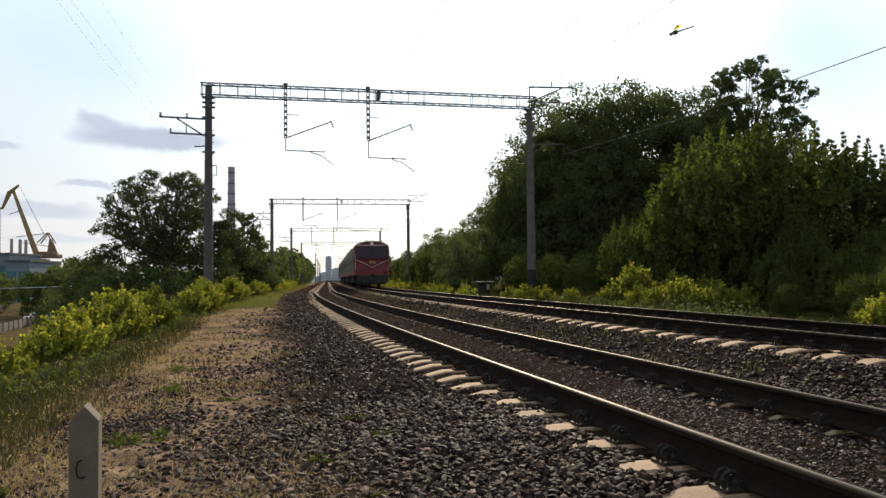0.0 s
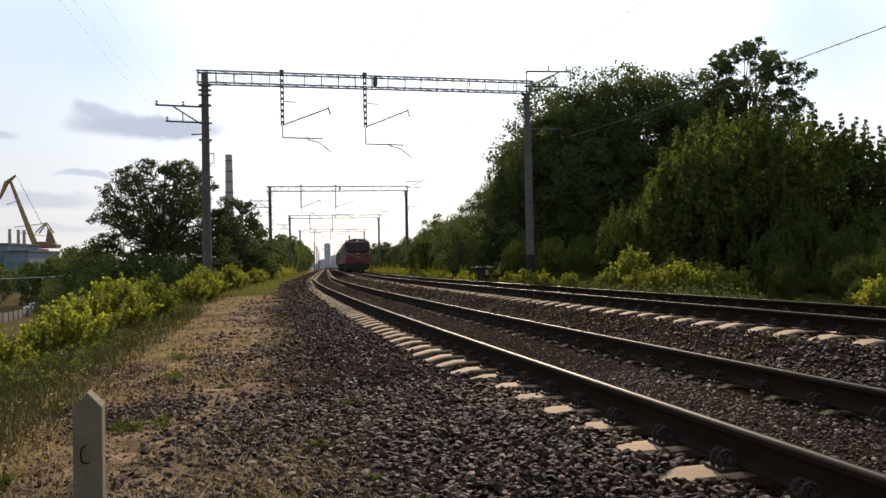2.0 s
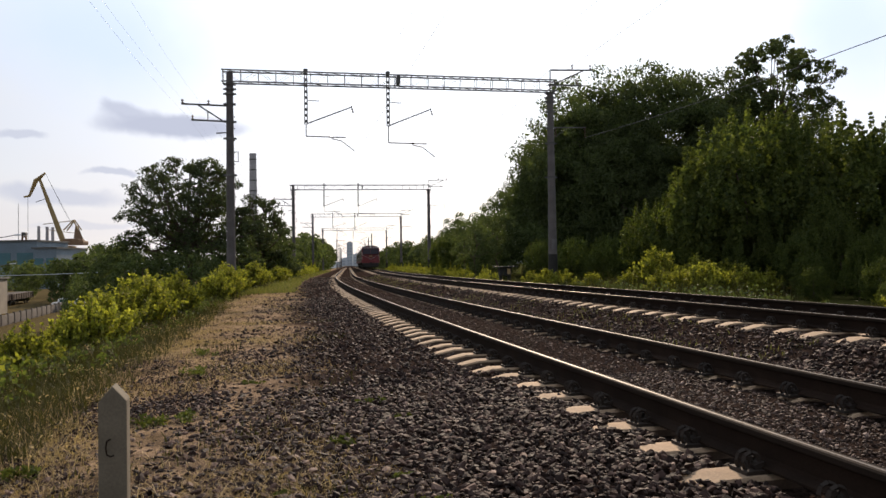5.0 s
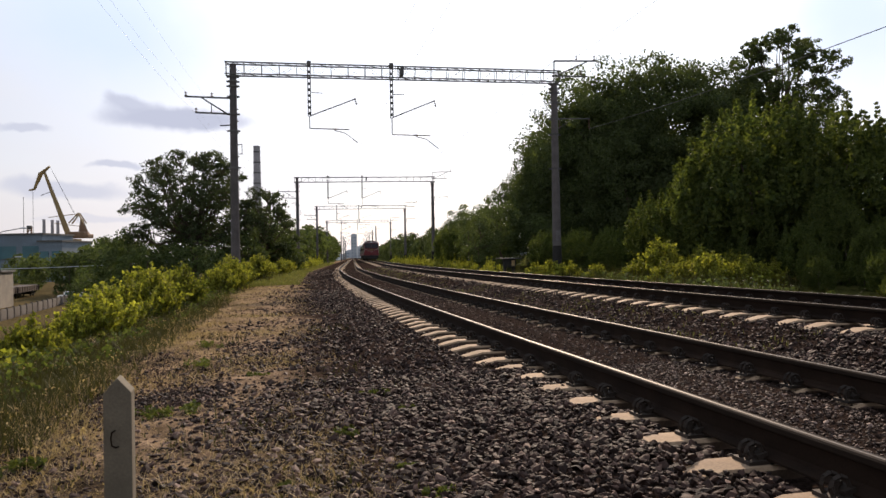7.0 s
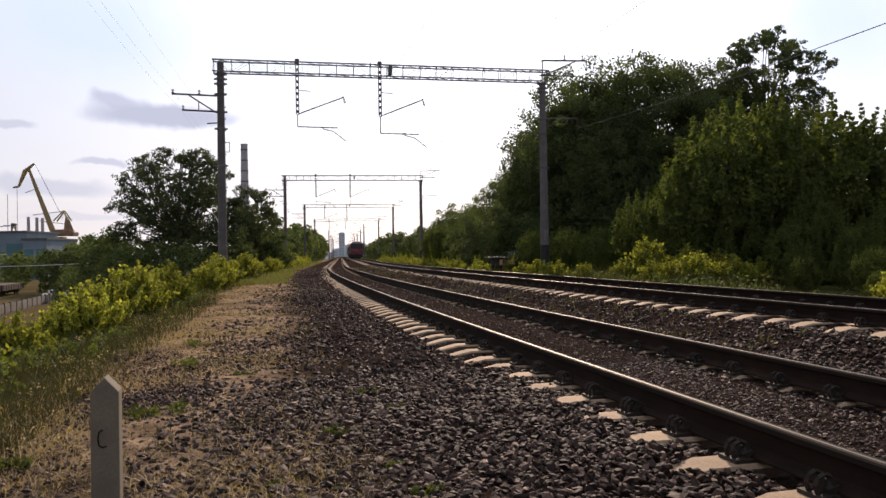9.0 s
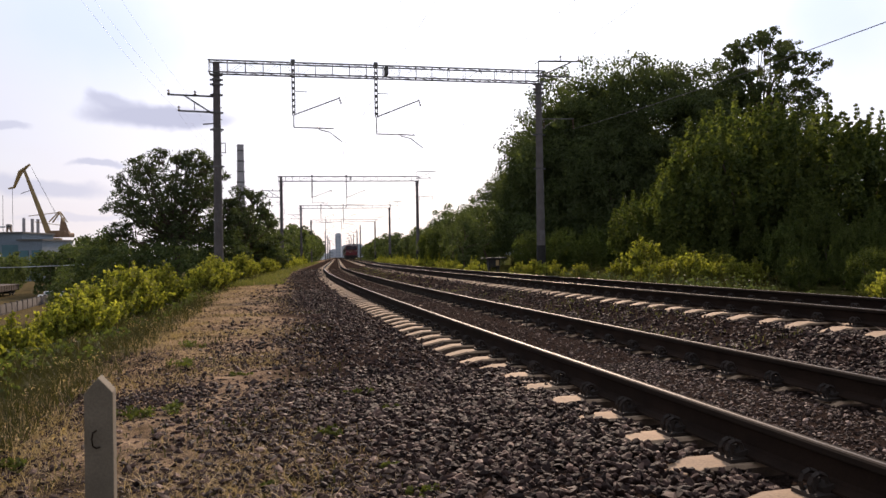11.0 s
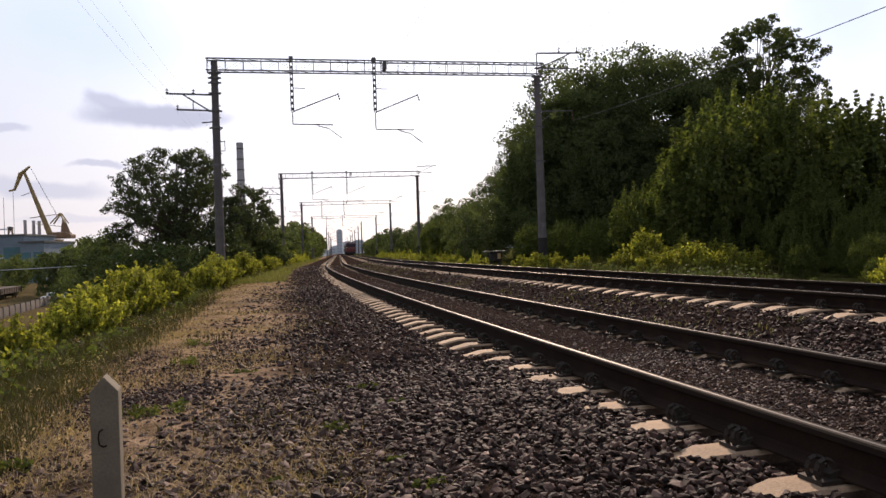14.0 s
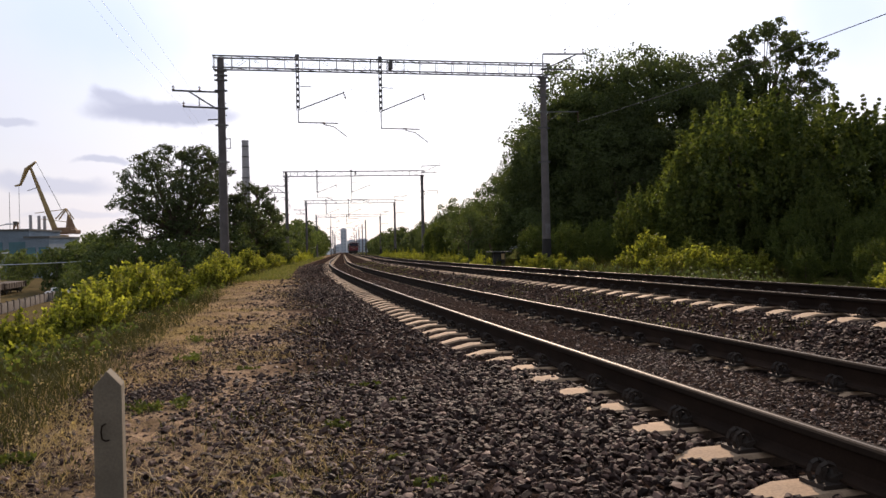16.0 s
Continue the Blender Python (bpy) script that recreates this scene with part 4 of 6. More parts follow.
def shrub_mesh(seed, height, width, stems, leaf, mat):
    """Arching stems from one root, set with drooping leaves that crowd towards the tips."""
    rng = np.random.default_rng(seed)
    bm = bmesh.new()
    C, R = [], []
    for k in range(stems):
        a = rng.uniform(0, 2 * math.pi)
        lean = rng.uniform(0.05, 1.0) ** 0.7
        base = Vector((math.cos(a) * width * 0.22 * lean, math.sin(a) * width * 0.22 * lean, -0.05))
        top = Vector((math.cos(a) * width * 0.5 * lean, math.sin(a) * width * 0.5 * lean, height * (1.0 - 0.5 * lean ** 2) * rng.uniform(0.7, 1.08)))
        mid = base.lerp(top, 0.5) + Vector((0, 0, height * 0.08))
        rod(bm, base, mid, 0.012, 0.008, n=4, cap=False)
        rod(bm, mid, top, 0.008, 0.003, n=4, cap=False)
        for j in range(13):
            t = 0.18 + 0.82 * (j + rng.uniform(0, 0.8)) / 13
            q = base.lerp(mid, t * 2) if t < 0.5 else mid.lerp(top, t * 2 - 1)
            C.append(np.array(q))
            R.append(rng.uniform(0.06, 0.13) * (1.15 - 0.55 * t))
    stem = bpy.data.meshes.new("trunk")
    bm.to_mesh(stem)
    bm.free()
    stem.materials.append(M_BARK)
    V, F = leaf_cloud(np.array(C), np.array(R), 3, leaf, rng)
    return stem, quick_mesh("crown", V, F, [mat])


BUSH = [shrub_mesh(41, 1.48, 2.1, 95, 0.115, M_LEAF_BUSH), shrub_mesh(42, 1.38, 1.9, 85, 0.11, M_LEAF_BUSH), shrub_mesh(43, 1.6, 1.9, 95, 0.12, M_LEAF_BUSH)]
SPRIG = [tree_mesh(46, 1.4, 1.9, 0.0, 26, 26, 0.18, M_LEAF_BUSH, "round", 0.3, 0.02, 2),
         tree_mesh(47, 1.2, 2.2, 0.0, 26, 26, 0.18, M_LEAF_BUSH, "wide", 0.3, 0.02, 2)]

rt = random.Random(8)


def put_tree(kinds, i, x, y, z, size, label, name="tree", group="", category="tree"):
    return plant_tree(name, kinds[i % len(kinds)], pose(x, y, z, 0, 0, rt.uniform(0, 360)), label, category, group, size)


# dense wood on the side of the second track
for x, y, size, k in ((8.5, 43.0, 0.93, 0), (11.3, 43.0, 1.0, 1), (9.6, 40.5, 0.7, 1), (14.0, 41.5, 0.93, 0), (17.3, 41.0, 0.8, 2), (16.0, 44.5, 0.85, 1), (19.7, 40.5, 0.66, 2),
                      (6.0, 48, 0.62, 1), (4.6, 55, 0.55, 0), (13, 50, 0.8, 1), (8.5, 53, 0.75, 0), (20.5, 37, 0.5, 0), (9.9, 45.0, 0.9, 0), (12.6, 44.0, 1.0, 0), (18.2, 39.0, 0.62, 1), (7.3, 44.5, 0.66, 1), (7.5, 45.2, 0.86, 1), (6.7, 47.2, 0.7, 0), (8.6, 47, 0.85, 0)):
    put_tree(BIG, k, x * 1.7, y * 1.7, -0.35, size * 1.62, "tall dense dark green broadleaf tree in a wood", group="wood")
for x, y, size, k in ((14.0, 34.0, 1.4, 1), (16.6, 32.5, 1.3, 1), (12.1, 35.5, 0.95, 1), (19.2, 33.0, 1.25, 1), (15.4, 37.5, 1.42, 1), (20.7, 29.4, 0.92, 1), (10.6, 37.5, 0.75, 1), (22.3, 34.4, 0.85, 1), (13.9, 29.0, 0.42, 1), (15.0, 28.2, 0.42, 0), (13.2, 31.4, 0.55, 1), (15.4, 30.2, 0.6, 0), (17.6, 28.6, 0.55, 1), (17.9, 26.2, 0.5, 0), (14.4, 33, 0.6, 1), (15.5, 26.5, 0.4, 1), (13.6, 24.4, 0.3, 0), (14.6, 23.0, 0.3, 1), (15.4, 24.0, 0.36, 0), (12.6, 25.8, 0.28, 1), (13.2, 22.2, 0.24, 1), (11.0, 22.3, 0.2, 1), (12.2, 20.8, 0.24, 1), (13.2, 20.2, 0.3, 1), (12.7, 18.6, 0.18, 1), (14.2, 18.2, 0.26, 1), (11.7, 19.6, 0.14, 1), (13.8, 16.8, 0.2, 1), (15.2, 20.4, 0.42, 1), (14.0, 21.6, 0.34, 1), (6.4, 50.5, 0.5, 1), (8.4, 49.5, 0.52, 1), (10.8, 50.0, 0.55, 1), (12.7, 48.0, 0.5, 1), (9.6, 46.0, 0.42, 1)):
    put_tree(MAPLE, k, x, y, -0.32, size, "bushy young maple with lit upright shoots at the wood's edge", "young_maple", "young maples")
plant_tree("tree", layered_tree(19, 22.0, 13.0, 13.0, 46, M_LEAF_DARK, 0.23, 0.8, 2), pose(31.3, 70.5, -0.35), "tall tree with bare forks and airy tufts of leaves", "tree", "wood")
# both sides further down the line
i = 0
for s, o, size in ((66, 13.5, 0.5), (73, 15, 0.55), (82, 14, 0.5), (88, 16.5, 0.58), (96, 14.5, 0.52), (104, 16.5, 0.56), (112, 15, 0.5), (122, 17, 0.58), (134, 15.5, 0.52), (146, 17, 0.58)):
    x, y, _ = line(s, o)
    put_tree(WOOD, i, float(x), float(y), -0.35, size, "dense dark tree at the wood's far edge", group="wood")
    i += 1
for s in list(range(64, 340, 9)):
    for o in (11.8 + rt.uniform(-0.8, 1.6), 16.5 + rt.uniform(-1.5, 3)):
        x, y, _ = line(s + rt.uniform(-3, 3), o)
        put_tree(SLIM if s < 110 else FAR, i, float(x), float(y), -0.35, rt.uniform(0.45, 0.66), "leafy tree in a row beside the tracks", group="trees along the line")
        i += 1
for s in list(range(92, 340, 10)):
    for o in (-8.8 + rt.uniform(-0.8, 0.8), -15 + rt.uniform(-2, 2)):
        x, y, _ = line(s + rt.uniform(-3, 3), o)
        put_tree(SLIM if s < 110 else FAR, i, float(x), float(y), float(ground_z(o)) - 0.2, rt.uniform(0.62, 0.85) * (1.0 if s < 150 else 1.3), "leafy tree in a row beside the tracks", group="trees along the line")
        i += 1
# the free-standing tree behind the first mast and its neighbours
plant_tree("tree", OAK[0], pose(-21.9, 62, -3.9), "broad dark tree with an airy crown in ragged layers", "tree", "trees below the embankment", 1.0)
plant_tree("tree", OAK[1], pose(-17.0, 66, -3.8), "slim dark tree with an airy layered crown", "tree", "trees below the embankment", 1.0)
for x, y, z, size, k in ((-26.5, 60, -3.8, 0.76, 0), (-28.6, 62, -4.0, 0.84, 1), (-20.5, 58, -3.5, 0.78, 1), (-17.3, 60, -3.0, 0.66, 0), (-23.5, 56, -3.7, 0.74, 1), (-15.6, 66, -2.6, 0.7, 1),
                         (-19.5, 78, -3.2, 0.85, 1), (-33, 66, -4.4, 0.5, 0), (-19.0, 70, -3.0, 0.9, 0)):
    put_tree(SLIM, k, x, y, z, size, "leafy tree below the embankment", group="trees below the embankment")
# shrubs along the edges
for s, o, size in ((12.9, -6.45, 0.46), (12.0, -7.1, 0.36), (13.6, -6.2, 0.66), (14.6, -6.5, 0.62), (16.4, -6.5, 0.78), (17.6, -6.1, 0.78), (18.9, -6.5, 0.85), (20.4, -6.1, 0.8), (22.2, -6.3, 0.78), (24.5, -6.6, 0.7),
                   (28.6, -5.9, 0.75), (30.3, -5.7, 0.88), (32.2, -5.9, 0.92), (34.2, -5.7, 0.85), (38, -6.2, 0.7), (43, -6.3, 0.75), (48, -6.4, 0.75), (54, -6.5, 0.8), (60, -6.4, 0.8), (68, -6.5, 0.8), (78, -6.6, 0.8), (90, -6.7, 0.8),
                   (10.8, -7.2, 0.55), (9.7, -7.0, 0.5), (8.7, -6.9, 0.45), (11.6, -6.6, 0.5), (7.8, -6.9, 0.4), (10.1, -7.9, 0.6)):
    x, y, _ = line(s, o)
    put_tree(BUSH if s < 40 else SPRIG, i, float(x), float(y), float(ground_z(o)) - 0.05, size, "bright yellow-green leafy bush at the embankment edge", "bush", "bushes", "bush")
    i += 1
for s in np.concatenate([np.arange(33, 45, 1.4), np.arange(46, 150, 2.6)]):
    o = 8.8 + rt.uniform(-0.5, 0.9)
    x, y, _ = line(s, o)
    if abs(x - 3.55) < 1.5 and 40 < y < 49:           # the lineside box stands free
        continue
    put_tree(BUSH if s < 40 else SPRIG, i, float(x), float(y), -0.32, rt.uniform(0.45, 0.85) * (1.1 if s > 50 else 1), "low yellow-green bush in front of the wood", "bush", "bushes", "bush")
    i += 1
for s in np.arange(40, 126, 3.4):
    o = -4.9 + rt.uniform(-0.7, 0.3) - 0.5 * (s < 50)
    x, y, _ = line(s, o)
    put_tree(BUSH if s < 70 else SPRIG, i, float(x), float(y), float(ground_z(o)) - 0.05, rt.uniform(0.6, 0.95), "yellow-green bush on the far embankment edge", "bush", "bushes", "bush")
    i += 1
x, y, _ = line(75, 10.3)
plant_tree("young_maple", MAPLE[1], pose(float(x), float(y), -0.32), "rounded light green young tree in front of the wood", "tree", "young maples", 0.72)
for x, y, size, k in ((8.0, 32.4, 0.8, 1), (8.9, 31.5, 1.25, 2), (10.3, 30.8, 1.05, 2), (11.3, 29.8, 0.9, 2), (12.3, 28.8, 0.75, 0), (6.6, 34.0, 0.6, 2), (11.9, 20.2, 0.4, 1), (12.6, 20.0, 0.5, 2), (8.5, 26.6, 0.82, 0), (9.1, 26.2, 0.88, 2), (9.7, 26.0, 0.72, 1), (10.2, 25.8, 0.8, 0), (7.9, 27.4, 0.8, 1), (10.6, 17.2, 0.6, 2)):
    put_tree(BUSH, k, x, y, -0.32, size, "tall yellow-green bush at the foot of the maples", "bush", "bushes", "bush")


# low leafy herbs over the verge
def herbs(name, count, s_range, o_range, size, leaf, mat, seed, label):
    rng = np.random.default_rng(seed)
    s = s_range[0] + (s_range[1] - s_range[0]) * rng.uniform(0, 1, count) ** 1.4
    o = o_range[0] + (o_range[1] - o_range[0]) * rng.beta(1.6, 1.6, count)
    x, y, _ = line(s, o)
    c = np.stack([x, y, ground_z(o) + rng.uniform(0.0, size, count)], 1)
    V, F = leaf_cloud(c, size * rng.uniform(0.5, 1.2, count), 14, leaf, rng)
    tagged(new(name, quick_mesh(name, V, F, [mat])), label, "plants", kind="stuff")


herbs("low_herbs", 900, (5, 34), (-8.4, -5.2), 0.16, 0.06, M_LEAF_MAPLE, 71, "low leafy herbs at the embankment edge")
herbs("dry_seed_heads", 170, (5.2, 18), (-6.3, -4.5), 0.12, 0.02, M_STRAW, 75, "dry pinkish seed heads over the short grass")
herbs("low_herbs", 260, (7, 16), (-8.6, -6.2), 0.26, 0.1, M_LEAF_BUSH, 72, "bright low leafy growth on the slope")
herbs("low_herbs", 260, (20, 34), (8.4, 11.5), 0.4, 0.11, M_LEAF_DARK, 74, "tall leafy herbs at the foot of the maples")
herbs("low_herbs", 600, (14, 110), (8.0, 10.5), 0.2, 0.09, M_LEAF_MID, 73, "low leafy herbs in front of the wood")


# ---- grass ----
def grass(name, count, s_range, o_range, height, width, mat, seed, label, patch=0.0, spread=1.3, core=1.0, flop=0.28):
    """Bent blades, two to a tuft side, growing in patches."""
    rng = np.random.default_rng(seed)
    S, O = [], []
    got = 0
    while got < count:
        s = s_range[0] + (s_range[1] - s_range[0]) * rng.uniform(0, 1, count) ** spread
        o = o_range[0] + (o_range[1] - o_range[0]) * rng.beta(core, core, count)
        x, y, _ = line(s, o)
        f = 0.5 + 0.5 * (np.sin(x * 2.1 + 1.3 * np.sin(y * 1.1 + seed)) * np.sin(y * 1.7 + 1.1 * np.sin(x * 1.9)))
        k = f + rng.uniform(-0.25, 0.25, count) > patch
        S.append(s[k])
        O.append(o[k])
        got += k.sum()
    S, O = np.concatenate(S)[:count], np.concatenate(O)[:count]
    x, y, _ = line(S, O)
    z = ground_z(O) - 0.01
    h = height * rng.lognormal(0, 0.35, count)
    w = width * rng.uniform(0.6, 1.4, count) * (1 + S / 25)
    a = rng.uniform(0, 2 * np.pi, count)
    lean = rng.normal(0, flop, (count, 2)) * h[:, None]
    dx, dy = np.cos(a) * w, np.sin(a) * w
    base = np.stack([x, y, z], 1)
    b1, b2 = base + np.stack([dx, dy, 0 * dx], 1), base - np.stack([dx, dy, 0 * dx], 1)
    mid = base + np.stack([lean[:, 0] * 0.35, lean[:, 1] * 0.35, h * 0.6], 1)
    tip = base + np.stack([lean[:, 0], lean[:, 1], h], 1)
    m1, m2 = mid + np.stack([dx, dy, 0 * dx], 1) * 0.7, mid - np.stack([dx, dy, 0 * dx], 1) * 0.7
    V = np.stack([b1, b2, m2, m1, tip], 1).reshape(-1, 3)
    k = np.arange(count)[:, None] * 5
    F = np.concatenate([k + np.array([[0, 1, 2]]), k + np.array([[0, 2, 3]]), k + np.array([[3, 2, 4]])], 1).reshape(-1, 3)
    tagged(new(name, quick_mesh(name, V, F, [mat])), label, "grass", kind="stuff")


grass("green_grass", 36000, (5, 40), (-9.0, -5.0), 0.12, 0.0035, M_GRASS, 51, "tall green grass along the embankment edge", 0.2, 1.3, 2.0, 0.45)
grass("green_grass", 16000, (5.6, 22), (-6.8, -4.7), 0.11, 0.003, M_GRASS, 60, "dark green grass at the edge of the trodden dirt", 0.25, 1.5, 1.6, 0.5)
grass("green_grass", 9000, (38, 140), (-7.6, -4.6), 0.22, 0.006, M_GRASS, 52, "green grass further along the embankment edge", 0.1)
grass("dry_grass", 32000, (2.5, 40), (-5.8, -2.6), 0.028, 0.002, M_STRAW, 53, "dry straw-coloured grass on trodden dirt", 0.36, 1.6, 1.5, 0.8)
grass("dry_grass", 18000, (2.5, 16), (-5.6, -3.0), 0.032, 0.0022, M_STRAW, 59, "mats of flattened dry grass", 0.64, 1.2, 2.0, 0.9)
grass("dry_grass", 1800, (3.8, 6.6), (-3.5, -2.4), 0.032, 0.0016, M_STRAW, 62, "dry grass tufts at the edge of the ballast", 0.62, 1.0, 1.5, 1.1)
grass("dry_grass", 450, (4.6, 6.0), (-3.25, -2.65), 0.036, 0.0018, M_STRAW, 64, "tuft of reddish dry grass in the edge of the ballast", 0.1, 1.0, 2.2, 0.8)
grass("dry_grass", 3000, (4.1, 5.6), (-4.1, -3.0), 0.032, 0.0019, M_STRAW, 65, "flattened mat of dry straw-coloured grass between stones", 0.3, 1.0, 1.5, 1.3)
grass("dry_grass", 1900, (5.4, 7.4), (-5.7, -4.4), 0.05, 0.0018, M_STRAW, 63, "mat of dry grass beside the marker post", 0.45, 1.0, 1.5, 0.8)
grass("dry_grass", 450, (5, 30), (-6.4, -4.4), 0.17, 0.0016, M_STRAW, 54, "tall dry seed stalks among the green grass", 0.35)
grass("green_grass", 9000, (12, 120), (7.2, 9.6), 0.3, 0.006, M_GRASS, 55, "green grass between track and wood", 0.2)
grass("green_grass", 1800, (21, 36), (8.2, 12.5), 0.5, 0.006, M_GRASS, 61, "tall grass at the foot of the maples", 0.1)
grass("weeds", 1500, (1.5, 16), (-4.4, -2.2), 0.045, 0.004, M_GRASS, 56, "small green weeds between the stones", 0.82)
grass("green_grass", 14000, (32, 150), (-6.4, -3.0), 0.14, 0.006, M_GRASS_PALE, 58, "pale green grass beside the distant ballast", 0.15, 1.4, 1.5)
grass("weeds", 2600, (8, 70), (1.4, 2.9), 0.05, 0.003, M_GRASS_PALE, 57, "small green weeds between the tracks", 0.62)


# ---- marker post and lineside box ----
def build_post():
    """A square concrete marker post with a gabled top and a rusty lifting loop."""
    e = empty("marker_post", "short grey concrete marker post with gabled top and rusty loop", "post", m=pose(-1.445, 3.16, -0.05, 0, 0, 17))
    w, h, g = 0.056, 0.585, 0.065
    bm = bmesh.new()
    pts = [(-w, -w, -0.3), (w, -w, -0.3), (w, w, -0.3), (-w, w, -0.3), (-w, -w, h), (w, -w, h), (w, w, h), (-w, w, h), (0, -w, h + g), (0, w, h + g)]
    v = [bm.verts.new(q) for q in pts]
    for f in ((0, 1, 5, 8, 4), (2, 3, 7, 9, 6), (1, 2, 6, 5), (3, 0, 4, 7), (5, 6, 9, 8), (7, 4, 8, 9), (3, 2, 1, 0)):
        bm.faces.new([v[q] for q in f])
    bmesh.ops.bevel(bm, geom=list(bm.edges), offset=0.005, segments=2, affect="EDGES", profile=0.6)
    part("shaft", bm, M_POST, e)
    bm = bmesh.new()
    c = [(-0.008, -w - 0.001, 0.43), (-0.02, -w - 0.018, 0.425), (-0.024, -w - 0.02, 0.4), (-0.02, -w - 0.02, 0.37), (-0.006, -w - 0.018, 0.36), (0.004, -w - 0.001, 0.36)]
    for a, b in zip(c[:-1], c[1:]):
        rod(bm, a, b, 0.0032, n=7)
    part("lifting_loop", bm, M_RUST, e, "rusty iron loop")


build_post()


def build_relay_box():
    """A low dark lineside box on two legs with an overhanging lid."""
    x, y, z = 3.55, 47.0, -0.3
    e = empty("lineside_box", "low dark lineside equipment box with an overhanging lid", "equipment box", m=pose(x, y, z, 0, 0, 10))
    bm = bmesh.new()
    box(bm, (0, 0, 1.16), (1.45, 0.8, 0.06), bevel=0.01)
    part("lid", bm, M_STEEL, e)
    bm = bmesh.new()
    box(bm, (0, 0, 0.85), (0.75, 0.5, 0.56), bevel=0.02)
    part("case", bm, M_TAR, e)
    bm = bmesh.new()
    box(bm, (0.2, -0.26, 0.85), (0.2, 0.02, 0.35), bevel=0.004)
    part("label_plate", bm, M_STRAWBOARD, e, "tan plate")
    for sx in (-0.28, 0.28):
        bm = bmesh.new()
        box(bm, (sx, 0, 0.28), (0.16, 0.3, 0.6), bevel=0.01)
        part("leg", bm, M_TAR, e)


M_STRAWBOARD = material("tan_plate_paint", (0.4, 0.28, 0.14), 0.7, vary=0.3, bump=0)
build_relay_box()


# ---- weeds in the stones ----
def weed(x, y, size, seed, leaf=0.03):
    """A low clump of narrow leaves."""
    rng = np.random.default_rng(seed)
    n = 7
    c = np.stack([rng.normal(0, size * 0.4, n), rng.normal(0, size * 0.4, n), rng.uniform(0.01, size * 0.3, n)], 1)
    V, F = leaf_cloud(c, np.full(n, size * 0.3), 26, leaf, rng)
    V[:, 2] = np.abs(V[:, 2])
    ob = new("weed_clump", quick_mesh("weed_clump", V, F, [M_WEED]))
    ob.matrix_basis = pose(x, y, -0.04)
    tagged(ob, "small green weed growing between the stones", "weed", "weeds in the stones", "stuff")


M_WEED = leaf_material("weed_leaf", (0.1, 0.11, 0.03), (0.04, 0.052, 0.016), 0.35)
for k, (x, y, size) in enumerate(((-2.0, 5.33, 0.19), (-2.2, 5.3, 0.15), (-0.72, 4.67, 0.11), (-0.35, 5.48, 0.08), (-0.28, 3.91, 0.08), (-2.4, 3.96, 0.16), (-0.85, 3.65, 0.07),
                                   (-0.08, 3.48, 0.08), (-0.69, 5.99, 0.12), (2.77, 13.23, 0.2), (-2.7, 7.8, 0.2), (-3.2, 9.5, 0.2), (-1.9, 7.0, 0.12))):
    weed(x, y, size, 100 + k)


# ---- yard and port below the embankment ----
M_WAGON = material("brown_wagon_steel", (0.045, 0.03, 0.024), 0.8, vary=0.4, scale=0.8, fine=8, bump=0.2)
M_CRANE = material("ochre_crane_paint", (0.3, 0.21, 0.09), 0.6, vary=0.35, scale=0.5, fine=4, bump=0.1)
M_HOUSE = material("brown_ochre_paint", (0.2, 0.12, 0.07), 0.7, vary=0.35, scale=0.5, fine=4, bump=0.1)
M_SHED = material("blue_grey_shed", (0.17, 0.22, 0.27), 0.7, vary=0.25, scale=0.2, fine=2, bump=0.1)
M_PANE = material("shed_window", (0.06, 0.15, 0.18), 0.25, vary=0.2, scale=0.5, bump=0)
M_BRICK = material("sooty_brick", (0.36, 0.35, 0.37), 0.9, vary=0.3, scale=0.4, fine=5, bump=0.2)
# distance haze is put into this blue-grey; the cable and lamp head share it
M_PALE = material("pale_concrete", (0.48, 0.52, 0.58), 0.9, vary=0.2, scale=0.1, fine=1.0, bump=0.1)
# tower windows lightened in colour, for the same haze
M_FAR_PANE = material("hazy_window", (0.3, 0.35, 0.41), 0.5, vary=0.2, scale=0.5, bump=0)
M_FENCE = material("grey_fence_concrete", (0.12, 0.105, 0.095), 0.9, vary=0.3, scale=1.0, fine=12, bump=0.3)
M_CARBODY = material("white_car_paint", (0.75, 0.75, 0.75), 0.3, vary=0.1, bump=0, spec=0.6)
M_PLASTER = material("stained_plaster", (0.26, 0.23, 0.19), 0.9, vary=0.35, scale=0.6, fine=6, bump=0.2)
YARD = -4.6


def build_chimney(x, y, height, r0, r1, label, bands=0):
    e = empty("chimney", label, "chimney", m=pose(x, y, YARD))
    bm = bmesh.new()
    rod(bm, (0, 0, -1), (0, 0, height), r0, r1, n=24)
    rod(bm, (0, 0, height), (0, 0, height + 0.6), r1 * 1.08, r1 * 1.05, n=24)
    part("shaft", bm, M_BRICK, e)
    for k in range(bands):
        z = height * (0.5 + 0.5 * (k + 0.5) / bands)
        r = r0 + (r1 - r0) * z / height
        bm = bmesh.new()
        rod(bm, (0, 0, z), (0, 0, z + 0.5), r * 1.06, n=24)
        part("steel_hoop", bm, M_STEEL, e)


build_chimney(-79.5, 300, 51.3, 2.0, 1.32, "tall sooty brick factory chimney with steel hoops", 6)
for dx in (0.0, 3.0, 5.0):
    build_chimney(-146.3 + dx, 262, 20.7 - dx * 0.1, 0.62, 0.5, "short grey boiler chimney over the shed")


